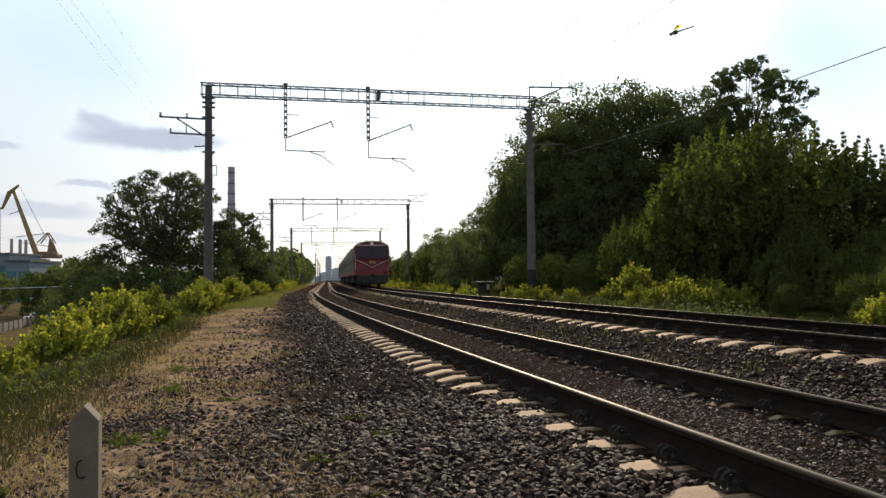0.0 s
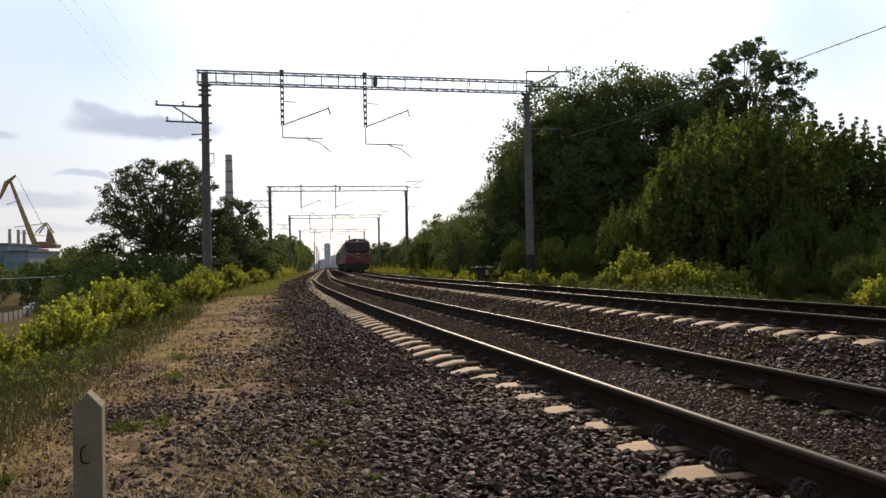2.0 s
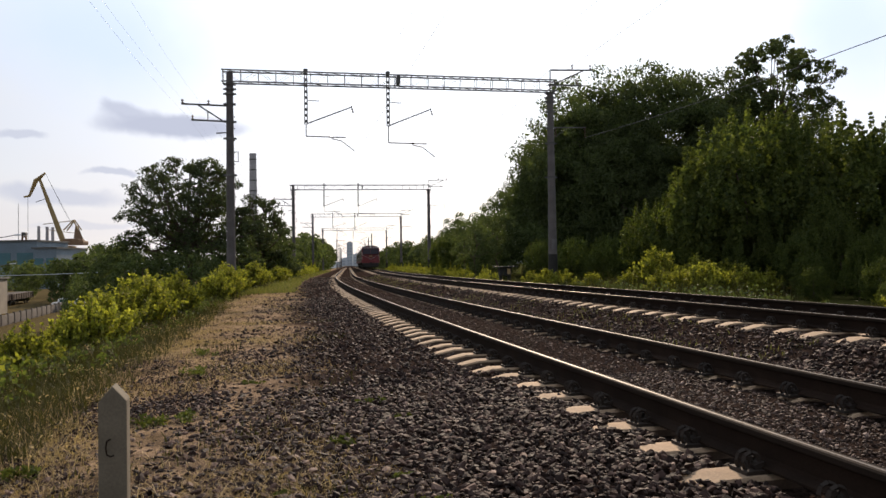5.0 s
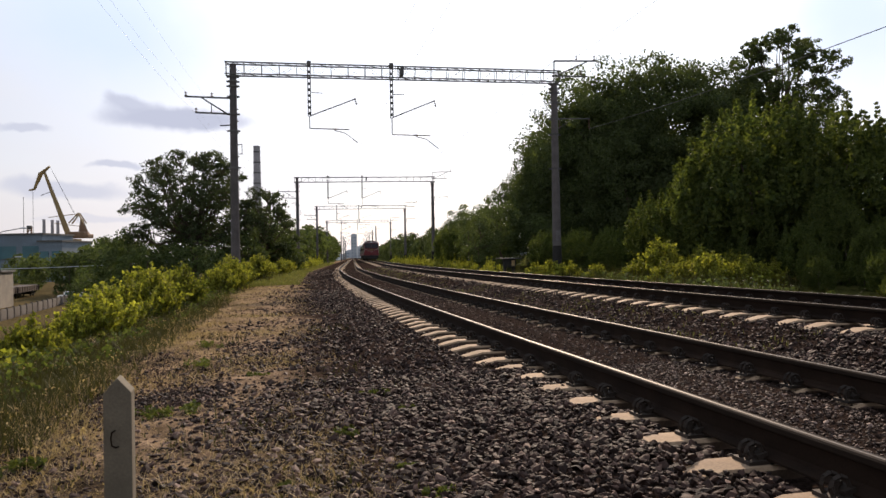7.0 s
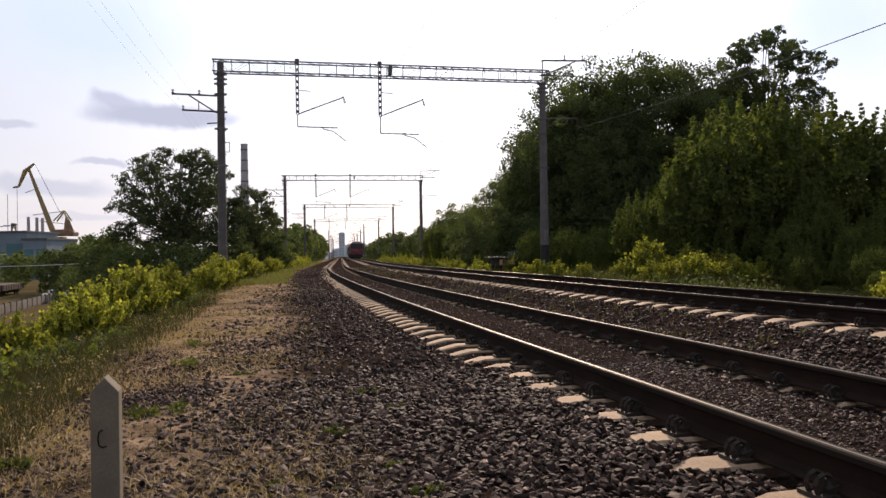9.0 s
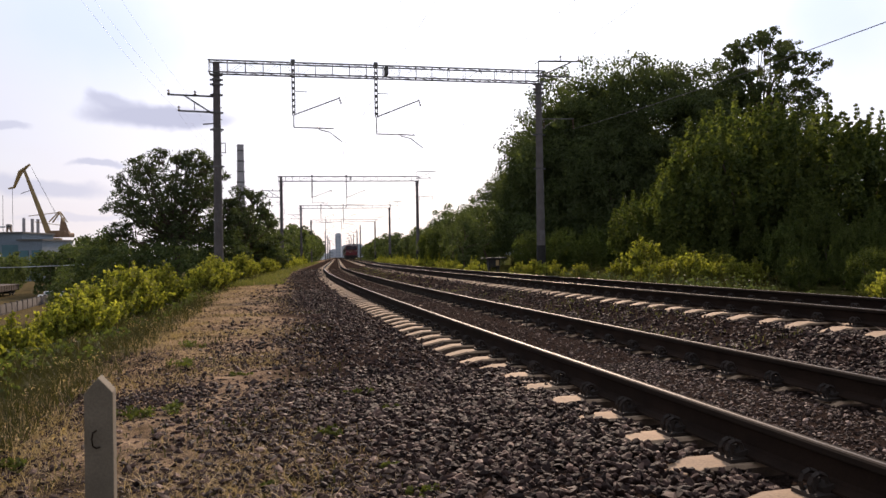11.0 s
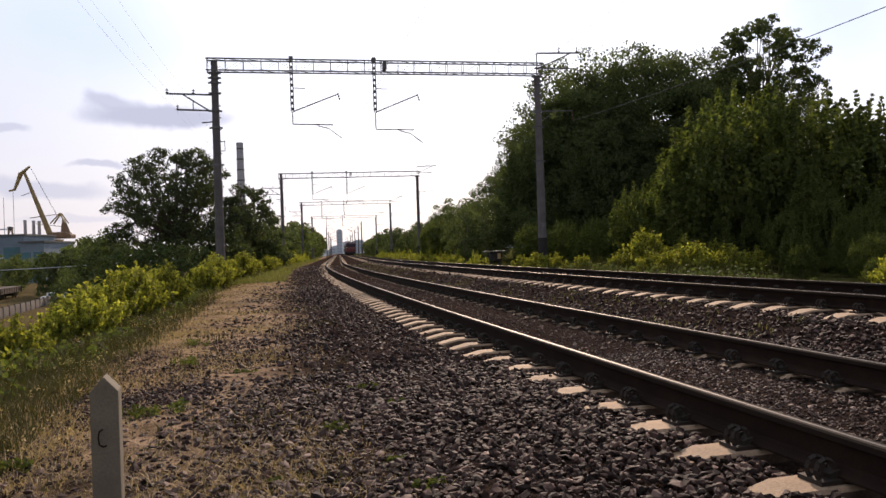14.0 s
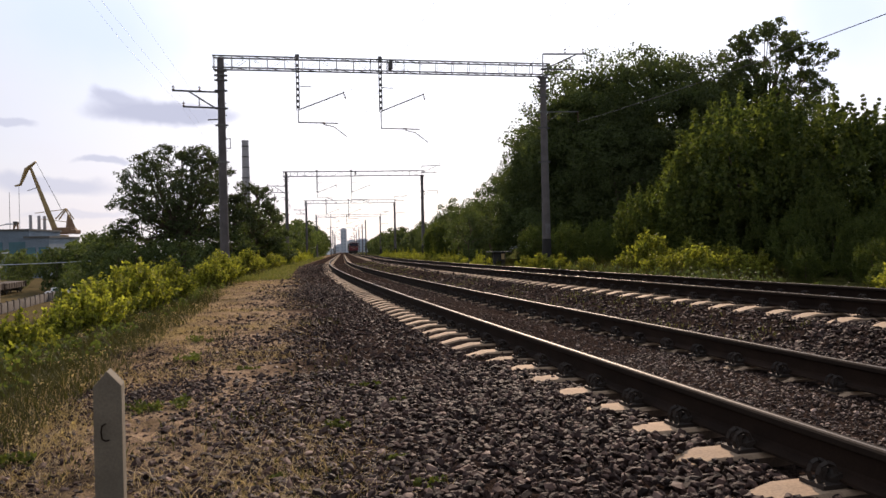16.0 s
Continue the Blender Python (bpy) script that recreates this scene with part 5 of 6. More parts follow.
def build_crane():
    """A level-luffing harbour crane: portal, cab, tapered boom, beak, stays and rope."""
    e = empty("harbour_crane", "ochre harbour crane with a raised tapered boom and hooked beak", "crane", m=pose(-132.0, 250, YARD))
    bm = bmesh.new()
    for sx in (-4, 4):
        for sy in (-4, 4):
            bar(bm, (sx * 1.2, sy * 1.2, 0), (sx * 0.6, sy * 0.6, 13), 0.9)
    box(bm, (0, 0, 13.2), (7, 7, 1.0))
    part("gantry_legs", bm, M_CRANE, e)
    bm = bmesh.new()
    box(bm, (4.4, 0, 15.0), (5.5, 4.2, 2.2), bevel=0.3)
    box(bm, (7.6, 0, 14.6), (1.9, 4.0, 1.5), bevel=0.3)
    rod(bm, (5.9, 0, 15.8), (5.4, 0, 20.4), 1.7, 0.5, n=4)
    part("machine_house", bm, M_HOUSE, e, "brown machine house")
    bm = bmesh.new()
    for sy in (-1.2, 1.2):
        bar(bm, (1.5, sy, 19), (4.5, sy * 0.4, 22.5), 0.35)
        bar(bm, (6.5, sy, 19), (4.5, sy * 0.4, 22.5), 0.35)
    bar(bm, (-6.0, 0, 21.2), (4.5, 0, 22.3), 0.22)
    bar(bm, (-4.0, 0, 19.2), (4.6, 0, 18.0), 0.2)
    part("a_frame", bm, M_CRANE, e)
    bm = bmesh.new()
    rod(bm, (1.2, 0, 14), (-7.2, 0, 36.6), 1.05, 0.5, n=4)
    boom = part("boom", bm, M_CRANE, e)
    bm = bmesh.new()
    rod(bm, (-5.3, 0, 38.7), (-8.6, 0, 36.0), 0.35, 0.8, n=4)
    rod(bm, (-8.4, 0, 36.4), (-10.8, 0, 30.8), 0.9, 0.45, n=4)
    rod(bm, (-10.6, 0, 31.0), (-12.6, 0, 30.6), 0.4, 0.3, n=6)
    part("beak", bm, M_CRANE, e)
    bm = bmesh.new()
    for a, b in (((-5.3, 0, 38.6), (3.0, 0, 22.5)), ((-5.3, 0, 38.6), (4.0, 0, 20.0))):
        rod(bm, a, b, 0.04, n=5)
    part("stay", bm, M_STEEL, e)
    bm = bmesh.new()
    rod(bm, (-11.3, 0, 30.8), (-11.3, 0, 10), 0.07, n=5)
    part("hoist_rope", bm, M_STEEL, e)
    bm = bmesh.new()
    bar(bm, (-8.5, 0, 28.8), (-4.0, 0, 30.3), 0.18)
    part("walkway", bm, M_STEEL, e)


build_crane()


def build_shed():
    """Long port sheds with a saw-tooth run of blocks and a glazed end."""
    for x0, x1, y, h, label in ((-180, -138, 228, 13.4, "long blue-grey port shed with a flat roof"), (-138, -124, 230, 14.3, "blue-grey port building with a stepped roof"),
                                (-124, -117, 228, 12.0, "glazed end block of the port shed")):
        e = empty("port_shed", label, "building", "port sheds", pose((x0 + x1) / 2, y, YARD))
        bm = bmesh.new()
        box(bm, (0, 0, h / 2), (x1 - x0, 18, h))
        wall = part("wall", bm, M_SHED, e)
        bm = bmesh.new()
        box(bm, (0, 0, h + 0.2), (x1 - x0 + 0.8, 18.8, 0.5))
        part("roof", bm, M_STEEL, e)
        n = max(2, int((x1 - x0) / 5))
        for k in range(n):
            bm = bmesh.new()
            xx = -(x1 - x0) / 2 + (k + 0.5) * (x1 - x0) / n
            box(bm, (xx, -9.05, h * 0.62), ((x1 - x0) / n * 0.72, 0.2, h * 0.28))
            part("window", bm, M_PANE, e)


build_shed()


def build_far_crane():
    """A small far lattice mast crane with a jib post and a hanging rope."""
    e = empty("far_crane", "small distant port crane with a slim tower", "crane", m=pose(-173.5, 300, YARD))
    bm = bmesh.new()
    for sx in (-1, 1):
        bar(bm, (sx * 1.6, 0, 0), (sx * 0.7, 0, 20.5), 0.5)
        for k in range(5):
            bar(bm, (sx * (1.6 - 0.18 * k), 0, 2 + k * 4), (-sx * (1.5 - 0.18 * k), 0, 5 + k * 4), 0.2)
    part("tower", bm, M_HOUSE, e)
    bm = bmesh.new()
    box(bm, (0, 0, 20.4), (1.7, 1.7, 1.4), bevel=0.2)
    part("cab", bm, M_STEEL, e)
    bm = bmesh.new()
    rod(bm, (-2.4, 0, 12), (-2.4, 0, 33), 0.12, 0.08, n=6)
    part("jib_post", bm, M_STEEL, e)


build_far_crane()


def build_fence():
    """Concrete panel fence along the yard: posts and panels with a sunk field."""
    t = empty("concrete_fence", "grey concrete panel fence with square posts", "fence")
    a, b = Vector((-42.5, 66, YARD)), Vector((-58.5, 118, YARD))
    n = 22
    d = (b - a) / n
    turn = math.degrees(math.atan2(d.y, d.x))
    bm = bmesh.new()
    box(bm, (0, 0, 0.6), (d.length - 0.2, 0.09, 1.15))
    box(bm, (0, -0.06, 0.6), (d.length - 0.5, 0.05, 0.8), bevel=0.02)
    panel = part("panel", bm, M_FENCE, t, m=pose(*(a + d * 0.5), 0, 0, turn))
    bm = bmesh.new()
    box(bm, (0, 0, 0.65), (0.16, 0.24, 1.3), bevel=0.02)
    post = part("post", bm, M_FENCE, t, m=pose(*a, 0, 0, turn))
    for k in range(1, n):
        twin(panel, pose(*(a + d * (k + 0.5)), 0, 0, turn))
        twin(post, pose(*(a + d * k), 0, 0, turn))


build_fence()


def build_wagon(x, y, turn, label):
    e = empty("flat_wagon", label, "railway wagon", "wagons in the yard", pose(x, y, YARD, 0, 0, turn))
    bm = bmesh.new()
    box(bm, (0, 0, 1.45), (2.9, 13.4, 1.0), bevel=0.05)
    for k in range(9):
        for sx in (-1, 1):
            box(bm, (sx * 1.47, -6 + k * 1.5, 1.45), (0.1, 0.14, 1.0))
    part("body", bm, M_WAGON, e)
    for yy in (-4.5, 4.5):
        bm = bmesh.new()
        for sx in (-0.75, 0.75):
            for w in (-0.9, 0.9):
                rod(bm, (sx - 0.06, yy + w, 0.5), (sx + 0.06, yy + w, 0.5), 0.47, n=16)
        box(bm, (0, yy, 0.6), (1.9, 2.6, 0.4))
        part("bogie", bm, M_UNDERGEAR, e)


M_UNDERGEAR = material("dirty_running_gear", (0.04, 0.036, 0.032), 0.85, vary=0.4, scale=2, fine=20, bump=0.2)
build_wagon(-68, 108, 17, "brown open goods wagon behind the fence")
build_wagon(-72.3, 122, 17, "brown open goods wagon behind the fence")


def build_vehicle(x, y, turn):
    """A small white car."""
    e = empty("car", "small parked white car in the yard", "car", "parked cars", pose(x, y, YARD, 0, 0, turn))
    bm = bmesh.new()
    box(bm, (0, 0, 0.62), (4.2, 1.7, 0.62), bevel=0.14)
    v = box(bm, (-0.15, 0, 1.15), (2.3, 1.5, 0.55), bevel=0.12)
    part("body", bm, M_CARBODY, e)
    for sy in (-0.76, 0.76):
        bm = bmesh.new()
        box(bm, (-0.15, sy, 1.15), (1.8, 0.04, 0.35))
        part("side_window", bm, M_PANE, e)
    for sx in (-1.3, 1.3):
        for sy in (-0.8, 0.8):
            bm = bmesh.new()
            rod(bm, (sx, sy - 0.1, 0.32), (sx, sy + 0.1, 0.32), 0.32, n=16)
            part("wheel", bm, M_UNDERGEAR, e)


build_vehicle(-56.0, 108, 20)
build_vehicle(-52.6, 106, 15)


def build_hut():
    e = empty("yard_hut", "small stained plaster hut with a flat roof by the fence", "building", m=pose(-61.9, 93, YARD, 0, 0, 17))
    bm = bmesh.new()
    box(bm, (0, 0, 2.3), (9, 6, 4.6))
    part("wall", bm, M_PLASTER, e)
    bm = bmesh.new()
    box(bm, (0, 0, 4.72), (9.5, 6.5, 0.25))
    part("roof", bm, M_STEEL, e)


build_hut()


def build_lamp(x, y, h):
    e = empty("street_lamp", "tall street lamp with a long curved arm", "street lamp", "yard lamps", pose(x, y, YARD))
    bm = bmesh.new()
    rod(bm, (0, 0, 0), (0, 0, h - 1.0), 0.09, 0.06, n=10)
    for a, b in (((0, 0, h - 1.0), (1.0, 0, h - 0.35)), ((1.0, 0, h - 0.35), (3.2, 0, h))):
        rod(bm, a, b, 0.045, n=8)
    part("pole", bm, M_STEEL, e)
    bm = bmesh.new()
    box(bm, (3.5, 0, h + 0.02), (0.8, 0.28, 0.16), bevel=0.04)
    part("lamp_head", bm, M_PALE, e)


build_lamp(-54.0, 86, 9.8)
build_lamp(-65.3, 104, 6.6)
wire("yard_cable", [(-75 + k * 3.2, 100 - k * 0.9, 0.55 - 1.2 * (1 - ((k - 6) / 6) ** 2) * 0.25 + k * 0.03) for k in range(13)], 0.05, "thick pale cable strung across the yard").data.materials[0] = M_PALE
for x, y, size in ((-63.4, 121, 0.9), (-76, 124, 0.55), (-80, 140, 0.62), (-72, 138, 0.75), (-80, 160, 0.8), (-86, 172, 0.8), (-66, 132, 0.85), (-95, 165, 0.8), (-90, 152, 0.75), (-62, 128, 0.95), (-58, 122, 0.95),
                   (-100, 176, 0.8), (-84, 146, 0.7), (-74, 158, 0.8), (-68, 150, 0.85), (-56, 136, 0.95), (-50, 112, 0.95), (-64, 126, 0.8), (-54, 118, 0.85), (-46, 130, 0.9), (-106, 196, 0.8), (-92, 196, 0.85)):
    put_tree(FAR, int(-x), x, y, YARD, size, "dark leafy tree in the port yard", group="trees in the yard")


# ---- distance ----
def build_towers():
    for x, y, w, h, label in ((-161, 1200, 9, 43, "distant high-rise tower, haze put into its pale colour"), (-152, 1230, 14, 24, "distant apartment block, haze put into its pale colour"), (-136, 1250, 18, 26, "distant apartment block, haze put into its pale colour"),
                              (-118, 1280, 22, 20, "distant apartment block, haze put into its pale colour"), (-180, 1300, 20, 18, "distant apartment block, haze put into its pale colour")):
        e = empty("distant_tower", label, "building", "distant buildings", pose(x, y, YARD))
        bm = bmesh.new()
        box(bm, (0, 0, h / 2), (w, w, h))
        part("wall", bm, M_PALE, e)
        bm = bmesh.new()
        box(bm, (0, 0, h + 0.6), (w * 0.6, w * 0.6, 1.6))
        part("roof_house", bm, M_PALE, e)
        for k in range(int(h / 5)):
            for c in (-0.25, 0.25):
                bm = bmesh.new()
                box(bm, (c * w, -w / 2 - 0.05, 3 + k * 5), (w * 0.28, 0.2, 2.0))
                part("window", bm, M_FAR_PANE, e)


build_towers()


def build_ridge():
    """Low wooded hills that close the view."""
    n = 160
    V, F = [], []
    for k in range(n + 1):
        a = radians(-75 + 150 * k / n)
        h = 9 + 7 * noise.noise((k * 0.13, 0, 0)) + 3 * noise.noise((k * 0.9, 3, 0))
        r = 1500
        for rr, z in ((r, YARD - 3), (r + 40, h), (r + 200, h * 0.9)):
            V.append((math.sin(a) * rr, math.cos(a) * rr, z))
    for k in range(n):
        for j in range(2):
            q = k * 3 + j
            F.append((q, q + 1, q + 4, q + 3))
    me = mesh_of("distant_ridge", V, F, [M_RIDGE])
    tagged(new("distant_ridge", me), "low wooded ridge on the horizon, haze put into its colour", "hills", kind="structure")


# woodland painted pale blue-grey, so the colour carries the distance haze
M_RIDGE = material("hazy_woodland", (0.26, 0.31, 0.35), 1.0, vary=0.3, scale=0.02, fine=0.2, bump=0)
build_ridge()


# ---- train ----
M_RED = material("red_train_paint", (0.17, 0.014, 0.018), 0.55, vary=0.25, scale=1.5, fine=30, bump=0.05, spec=0.5)
M_GREY = material("pale_train_side", (0.13, 0.12, 0.08), 0.7, vary=0.3, scale=1.2, fine=20, bump=0.05, spec=0.15)
M_ROOF = material("grey_train_roof", (0.55, 0.55, 0.55), 0.6, vary=0.3, scale=1.2, fine=20, bump=0.1)
M_UNDER = material("black_running_gear", (0.03, 0.028, 0.026), 0.8, vary=0.4, scale=3, fine=30, bump=0.2)
M_STRIPE = material("white_stripe_paint", (0.55, 0.52, 0.47), 0.5, vary=0.1, bump=0)
M_WINDOW = material("dark_window_glass", (0.028, 0.022, 0.03), 0.25, vary=0.1, bump=0, spec=0.2)
M_LAMP = material("lamp_glass", (0.7, 0.7, 0.65), 0.15, vary=0.1, bump=0, spec=0.8)
M_MAROON = material("maroon_train_paint", (0.075, 0.012, 0.018), 0.55, vary=0.25, scale=1.5, fine=30, bump=0.05)
M_TANMARK = material("tan_plate_marks", (0.32, 0.2, 0.1), 0.6, vary=0.2, bump=0)
CAR, GAP = 20.2, 0.7


def build_car(tail):
    """A carriage along y, its tail towards -y. The last one has a cab."""
    e = empty("train_car", "red-ended pale train carriage with a white chevron and dark windows" if tail else "pale railway carriage with dark windows", "train car", "train")
    L, W, H0, H1 = CAR, 1.53, 1.05, 3.55
    y0, y1 = -L / 2, L / 2
    ring = [(-W, H0), (-W, 2.0), (-W + 0.02, 3.2), (-W + 0.1, 3.62), (-1.05, 3.87), (-0.45, 4.0), (0.45, 4.0), (1.05, 3.87), (W - 0.1, 3.62), (W - 0.02, 3.2), (W, 2.0), (W, H0)]
    V, F, I = [], [], []
    ys = [(y0, 0.0), (y0 + 0.35, 0.0), (y1 - 0.3, 0.0), (y1, 0.0)]
    for k, (y, _) in enumerate(ys):
        for x, z in ring:
            yy, xx, zz = y, x, z
            if k == 0:                      # cab end: rounded plan and sloped screen
                xx = x * 0.93
                zz = z - (0.1 if z > 3.6 else 0)
                yy = y + (0.28 if z > 2.2 else 0.0) * (z - 2.2) + 0.12 * (abs(x) / W) ** 2
            V.append((xx, yy, zz))
    n = len(ring)
    for k in range(len(ys) - 1):
        for j in range(n - 1):
            F.append((k * n + j, k * n + j + 1, (k + 1) * n + j + 1, (k + 1) * n + j))
            I.append(1 if 3 <= j <= 7 else (2 if k == 0 else 0))
        F.append((k * n + n - 1, k * n, (k + 1) * n, (k + 1) * n + n - 1))
        I.append(3)
    F.append(tuple(range(n)))
    I.append(2)
    F.append(tuple(range(len(V) - 1, len(V) - n - 1, -1)))
    I.append(2)
    body = new("body", mesh_of("body", V, F, [M_GREY, M_ROOF, M_RED, M_UNDER], I))
    body.parent = e
    # side windows and doors
    for sx in (-1, 1):
        for i in range(9):
            y = -8.1 + i * 1.95
            if i in (2, 6):
                bm = bmesh.new()
                box(bm, (sx * (W + 0.004), y, 2.05), (0.03, 1.15, 1.95), bevel=0.01)
                d = part("door", bm, M_GREY, e, "pale sliding door")
                bm = bmesh.new()
                box(bm, (sx * (W + 0.02), y, 2.55), (0.02, 0.7, 0.7))
                part("pane", bm, M_WINDOW, d)
            else:
                bm = bmesh.new()
                box(bm, (sx * (W + 0.0), y, 2.55), (0.03, 1.25, 0.85), bevel=0.01)
                part("window", bm, M_WINDOW, e)
        bm = bmesh.new()
        box(bm, (sx * (W + 0.004), 0.2, 1.3), (0.02, L - 1.2, 0.35))
        part("side_stripe", bm, M_RED, e, "red stripe along the side")
    # running gear
    for y in (-6.6, 6.6):
        bm = bmesh.new()
        box(bm, (0, y, 0.62), (2.2, 3.6, 0.35), bevel=0.05)
        for sx in (-1, 1):
            box(bm, (sx * 1.0, y, 0.55), (0.18, 3.4, 0.5), bevel=0.05)
        bogie = part("bogie", bm, M_UNDER, e)
        for yy in (-1.25, 1.25):
            bm = bmesh.new()
            for sx in (-1, 1):
                rod(bm, (sx * 0.70, y + yy, 0.475), (sx * 0.83, y + yy, 0.475), 0.475, n=24)
            rod(bm, (-0.7, y + yy, 0.475), (0.7, y + yy, 0.475), 0.08, n=10)
            part("wheelset", bm, M_RUST, bogie)
    bm = bmesh.new()
    box(bm, (0, 0, 0.75), (2.5, 7.0, 0.65), bevel=0.05)
    part("equipment_box", bm, M_UNDER, e)
    for sx in (-1, 1):
        bm = bmesh.new()
        rod(bm, (sx * 0.0, y0 - 0.35 if sx < 0 else y1, 1.06), (0, y0 if sx < 0 else y1 + 0.35, 1.06), 0.13, n=10)
        part("coupler", bm, M_UNDER, e)
    # roof gear
    bm = bmesh.new()
    for y in (-5, -1.5, 2, 5.5):
        box(bm, (0, y, 4.04), (1.1, 0.9, 0.14), bevel=0.04)
    part("roof_vents", bm, M_ROOF, e)
    if not tail:
        return e
    f = y0 - 0.004
    bm = bmesh.new()                        # screen band, leaning back
    for sx in (-1, 1):
        v = [bm.verts.new(p) for p in ((sx * 0.05, f + 0.035, 2.56), (sx * 1.3, f + 0.06, 2.56), (sx * 1.26, f + 0.29, 3.4), (sx * 0.05, f + 0.265, 3.4))]
        bm.faces.new(v)
    g = bmesh.ops.extrude_face_region(bm, geom=list(bm.faces))
    bmesh.ops.translate(bm, vec=(0, -0.03, 0), verts=[x for x in g["geom"] if isinstance(x, bmesh.types.BMVert)])
    part("windscreen", bm, M_WINDOW, e, "dark windscreen in two panes")
    bm = bmesh.new()                        # darker upper face round the screen
    v = [bm.verts.new(p) for p in ((-1.4, f + 0.135, 2.46), (1.4, f + 0.135, 2.46), (1.36, f + 0.43, 3.52), (-1.36, f + 0.43, 3.52))]
    bm.faces.new(v)
    g = bmesh.ops.extrude_face_region(bm, geom=list(bm.faces))
    bmesh.ops.translate(bm, vec=(0, -0.1, 0), verts=[x for x in g["geom"] if isinstance(x, bmesh.types.BMVert)])
    part("upper_panel", bm, M_MAROON, e, "dark maroon panel round the windscreen")
    bm = bmesh.new()                        # chevron
    for sx in (-1, 1):
        bar(bm, (0, f - 0.01, 1.72), (sx * 1.42, f + 0.1, 2.4), 0.13, 0.03)
    part("chevron", bm, M_STRIPE, e, "white chevron stripe")
    bm = bmesh.new()
    box(bm, (0, f - 0.02, 2.18), (0.62, 0.03, 0.3), bevel=0.01)
    part("number_plate", bm, M_RED, e, "dark red plate")
    bm = bmesh.new()
    for k in (-0.18, 0, 0.18):
        box(bm, (k, f - 0.04, 2.18), (0.15, 0.012, 0.24))
    part("plate_marks", bm, M_TANMARK, e, "tan marks on the plate")
    bm = bmesh.new()
    rod(bm, (0, f + 0.25, 3.74), (0, f + 0.75, 3.74), 0.16, n=16)
    hl = part("headlight", bm, M_ROOF, e)
    bm = bmesh.new()
    rod(bm, (0, f + 0.22, 3.74), (0, f + 0.26, 3.74), 0.13, n=16)
    part("lens", bm, M_LAMP, hl)
    for sx in (-1, 1):
        bm = bmesh.new()
        rod(bm, (sx * 1.1, f - 0.02, 1.45), (sx * 1.1, f + 0.12, 1.45), 0.12, n=12)
        part("buffer_lamp", bm, M_RED, e)
    bm = bmesh.new()
    box(bm, (0, f + 0.1, 0.72), (2.7, 0.3, 0.62), bevel=0.08)
    box(bm, (0, f - 0.02, 0.42), (2.3, 0.12, 0.3), pose(0, 0, 0, 20, 0, 0), bevel=0.03)
    part("pilot", bm, M_UNDER, e, "black snow guard")
    bm = bmesh.new()
    box(bm, (0, f + 0.36, 3.6), (2.5, 0.3, 0.07), bevel=0.03)
    part("brow", bm, M_ROOF, e, "pale grey roof brow")
    for sx in (-1, 1):                      # grab rails at the cab corners
        bm = bmesh.new()
        rod(bm, (sx * 1.42, f + 0.04, 1.5), (sx * 1.42, f + 0.22, 3.0), 0.013, n=6)
        part("grab_rail", bm, M_STRIPE, e, "pale grab rail")
    # raised pantograph
    bm = bmesh.new()
    yb = y0 + 16.5
    for sx in (-1, 1):
        rod(bm, (sx * 0.25, yb, 4.15), (sx * 0.75, yb + 0.5, 5.1), 0.02, n=6)
        rod(bm, (sx * 0.75, yb + 0.5, 5.1), (sx * 0.4, yb, 5.95), 0.016, n=6)
    bar(bm, (-0.85, yb, 5.98), (0.85, yb, 5.98), 0.05)
    box(bm, (0, yb, 4.09), (1.3, 1.6, 0.1))
    part("pantograph", bm, M_STEEL, e, "raised pantograph")
    return e


def train_s(t):
    return 63.3 + 12.82 * t - 0.085 * t * t


tail_car = build_car(True)
mid_car = build_car(False)
cars = [tail_car, mid_car] + [copy_thing(mid_car, Matrix()) for _ in range(2)]


# ---- dragonfly ----
M_INSECT = material("insect_body", (0.1, 0.09, 0.07), 0.5, vary=0.3, scale=60, fine=300, bump=0.1)
M_WING = leaf_material("insect_wing", (0.72, 0.66, 0.62), (0.6, 0.52, 0.46), 0.6)


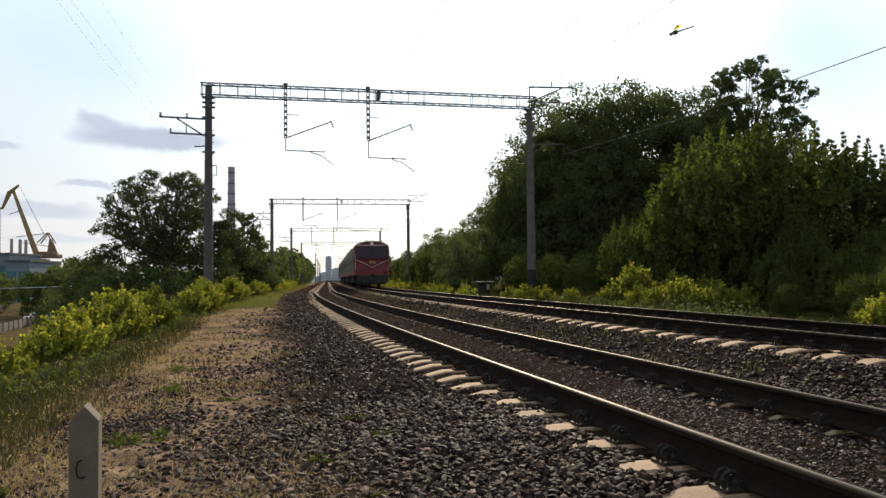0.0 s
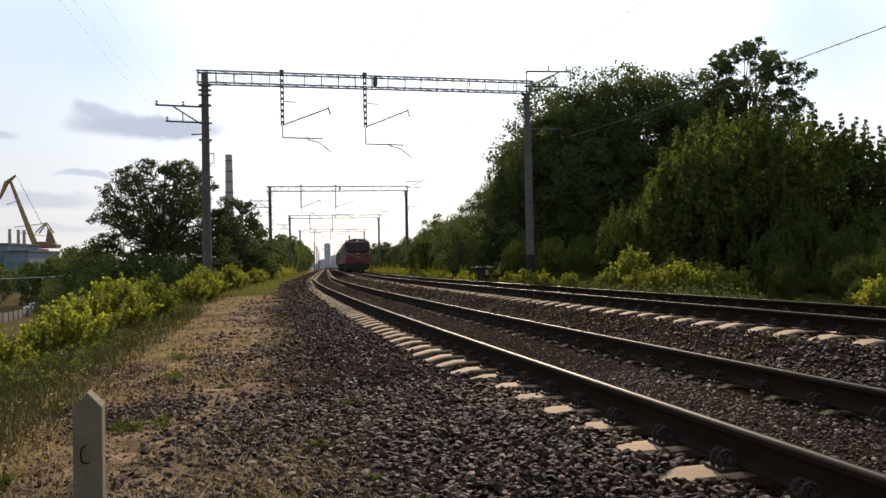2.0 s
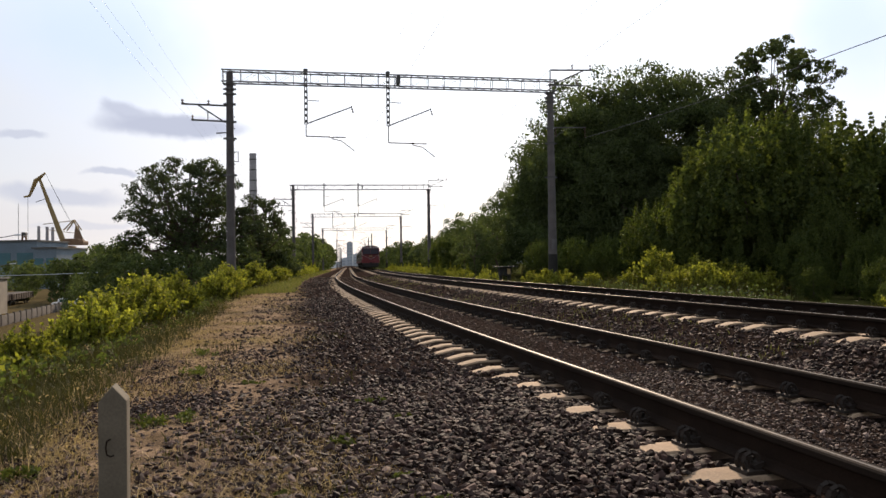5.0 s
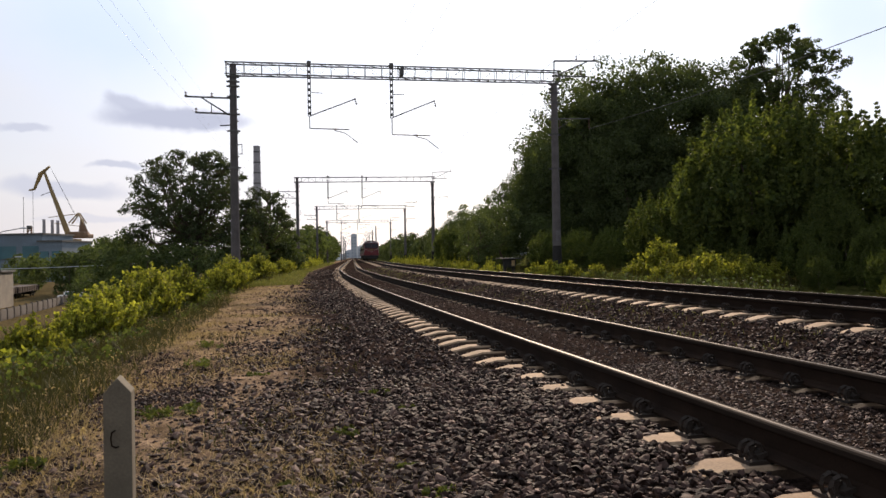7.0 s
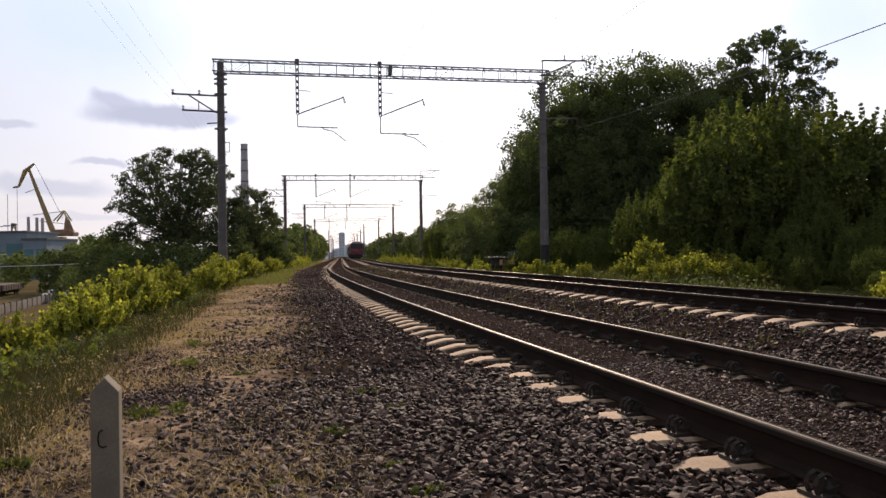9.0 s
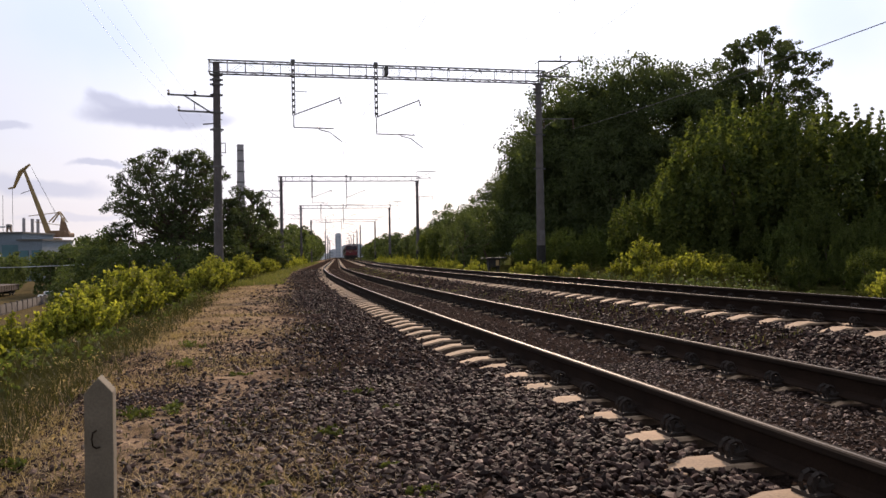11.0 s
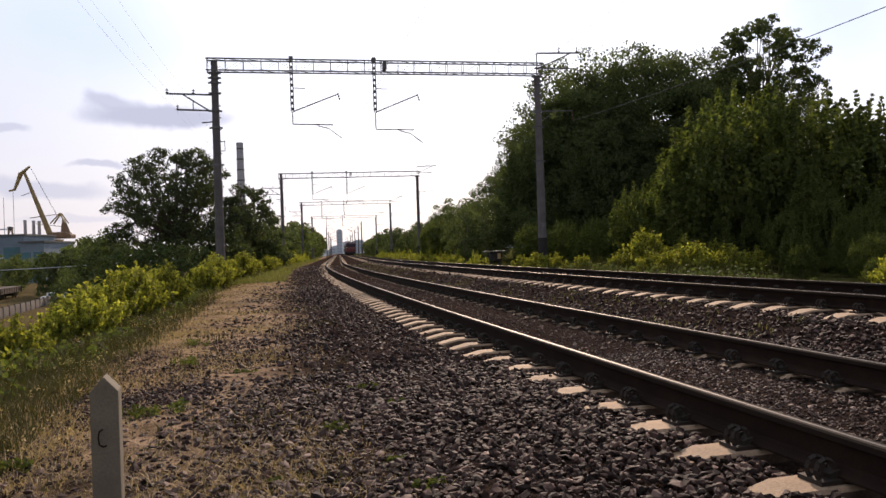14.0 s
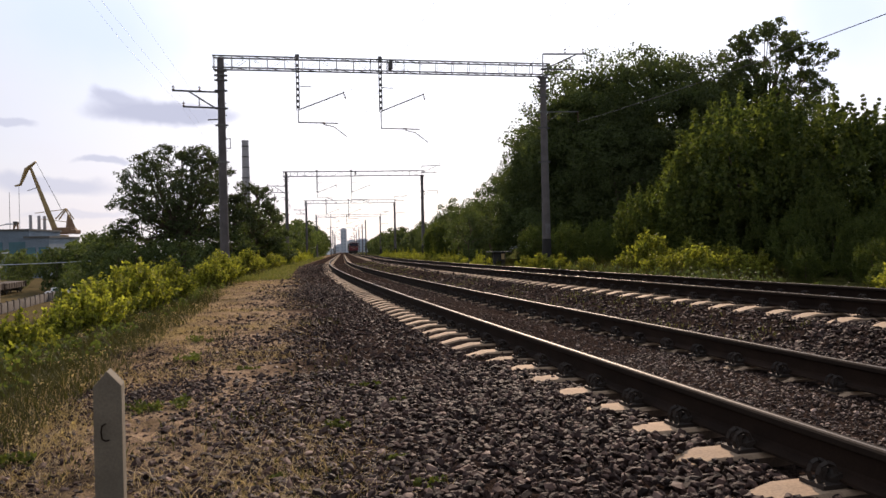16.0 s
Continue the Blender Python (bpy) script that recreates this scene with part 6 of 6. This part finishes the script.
def build_insect():
    """A dragonfly along x, head towards -x, 7 cm long."""
    e = empty("dragonfly", "small flying dragonfly with long tail and amber wings", "insect")
    bm = bmesh.new()
    for i in range(8):
        a, b = 0.006 + i * 0.006, 0.012 + i * 0.006
        rod(bm, (a, 0, 0), (b, 0, 0), 0.0024 - i * 0.0001, 0.0022 - i * 0.0001, n=8)
    part("abdomen", bm, M_INSECT, e)
    bm = bmesh.new()
    bmesh.ops.create_uvsphere(bm, u_segments=12, v_segments=8, radius=0.0065, matrix=Matrix.Diagonal((1.5, 0.9, 0.9, 1)))
    part("thorax", bm, M_INSECT, e, smooth=True)
    bm = bmesh.new()
    bmesh.ops.create_uvsphere(bm, u_segments=12, v_segments=8, radius=0.0045, matrix=Matrix.Translation((-0.012, 0, -0.001)))
    part("head", bm, M_INSECT, e, smooth=True)
    for x, sy in ((-0.003, 1), (-0.003, -1), (0.004, 1), (0.004, -1)):
        bm = bmesh.new()
        v = [bm.verts.new(p) for p in ((x, 0, 0.004), (x - 0.004, sy * 0.028, 0.009), (x + 0.003, sy * 0.032, 0.01), (x + 0.009, sy * 0.02, 0.007))]
        bm.faces.new(v)
        g = bmesh.ops.extrude_face_region(bm, geom=list(bm.faces))
        bmesh.ops.translate(bm, vec=(0, 0, 0.0004), verts=[q for q in g["geom"] if isinstance(q, bmesh.types.BMVert)])
        part("wing", bm, M_WING, e)
    return e


insect = build_insect()


def motions():
    for k, c in enumerate(cars):
        rows = []
        for t in (0, 1, 2, 3, 4, 5, 6, 7, 8, 9, 10, 11, 12, 13, 14, 15, 16):
            s = train_s(t) + CAR / 2 + 0.3 + k * (CAR + GAP)
            rows.append((t, at(s, OFF, LIFT + RAIL)))
        walk(c, rows)
    fly = [(0.0, pose(0.649, 1.938, 1.75, 0, -18, 0)), (0.1, pose(0.264, 1.99, 1.78, 0, -20, 10)), (0.2, pose(-0.048, 2.092, 1.792, 0, -25, -10)),
           (0.3, pose(-0.331, 2.195, 1.745, 0, -40, 0)), (0.4, pose(-0.651, 2.301, 1.615, 0, -40, 30)), (0.5, pose(-0.979, 2.31, 1.407, 0, -30, 60)),
           (0.6, pose(-1.383, 2.227, 1.151, 0, -20, 60)), (1.0, pose(-4.5, 2.0, 0.6, 0, 0, 60)), (16.0, pose(-30.0, -6.0, 1.5, 0, 0, 60))]
    walk(insect, fly)


motions()
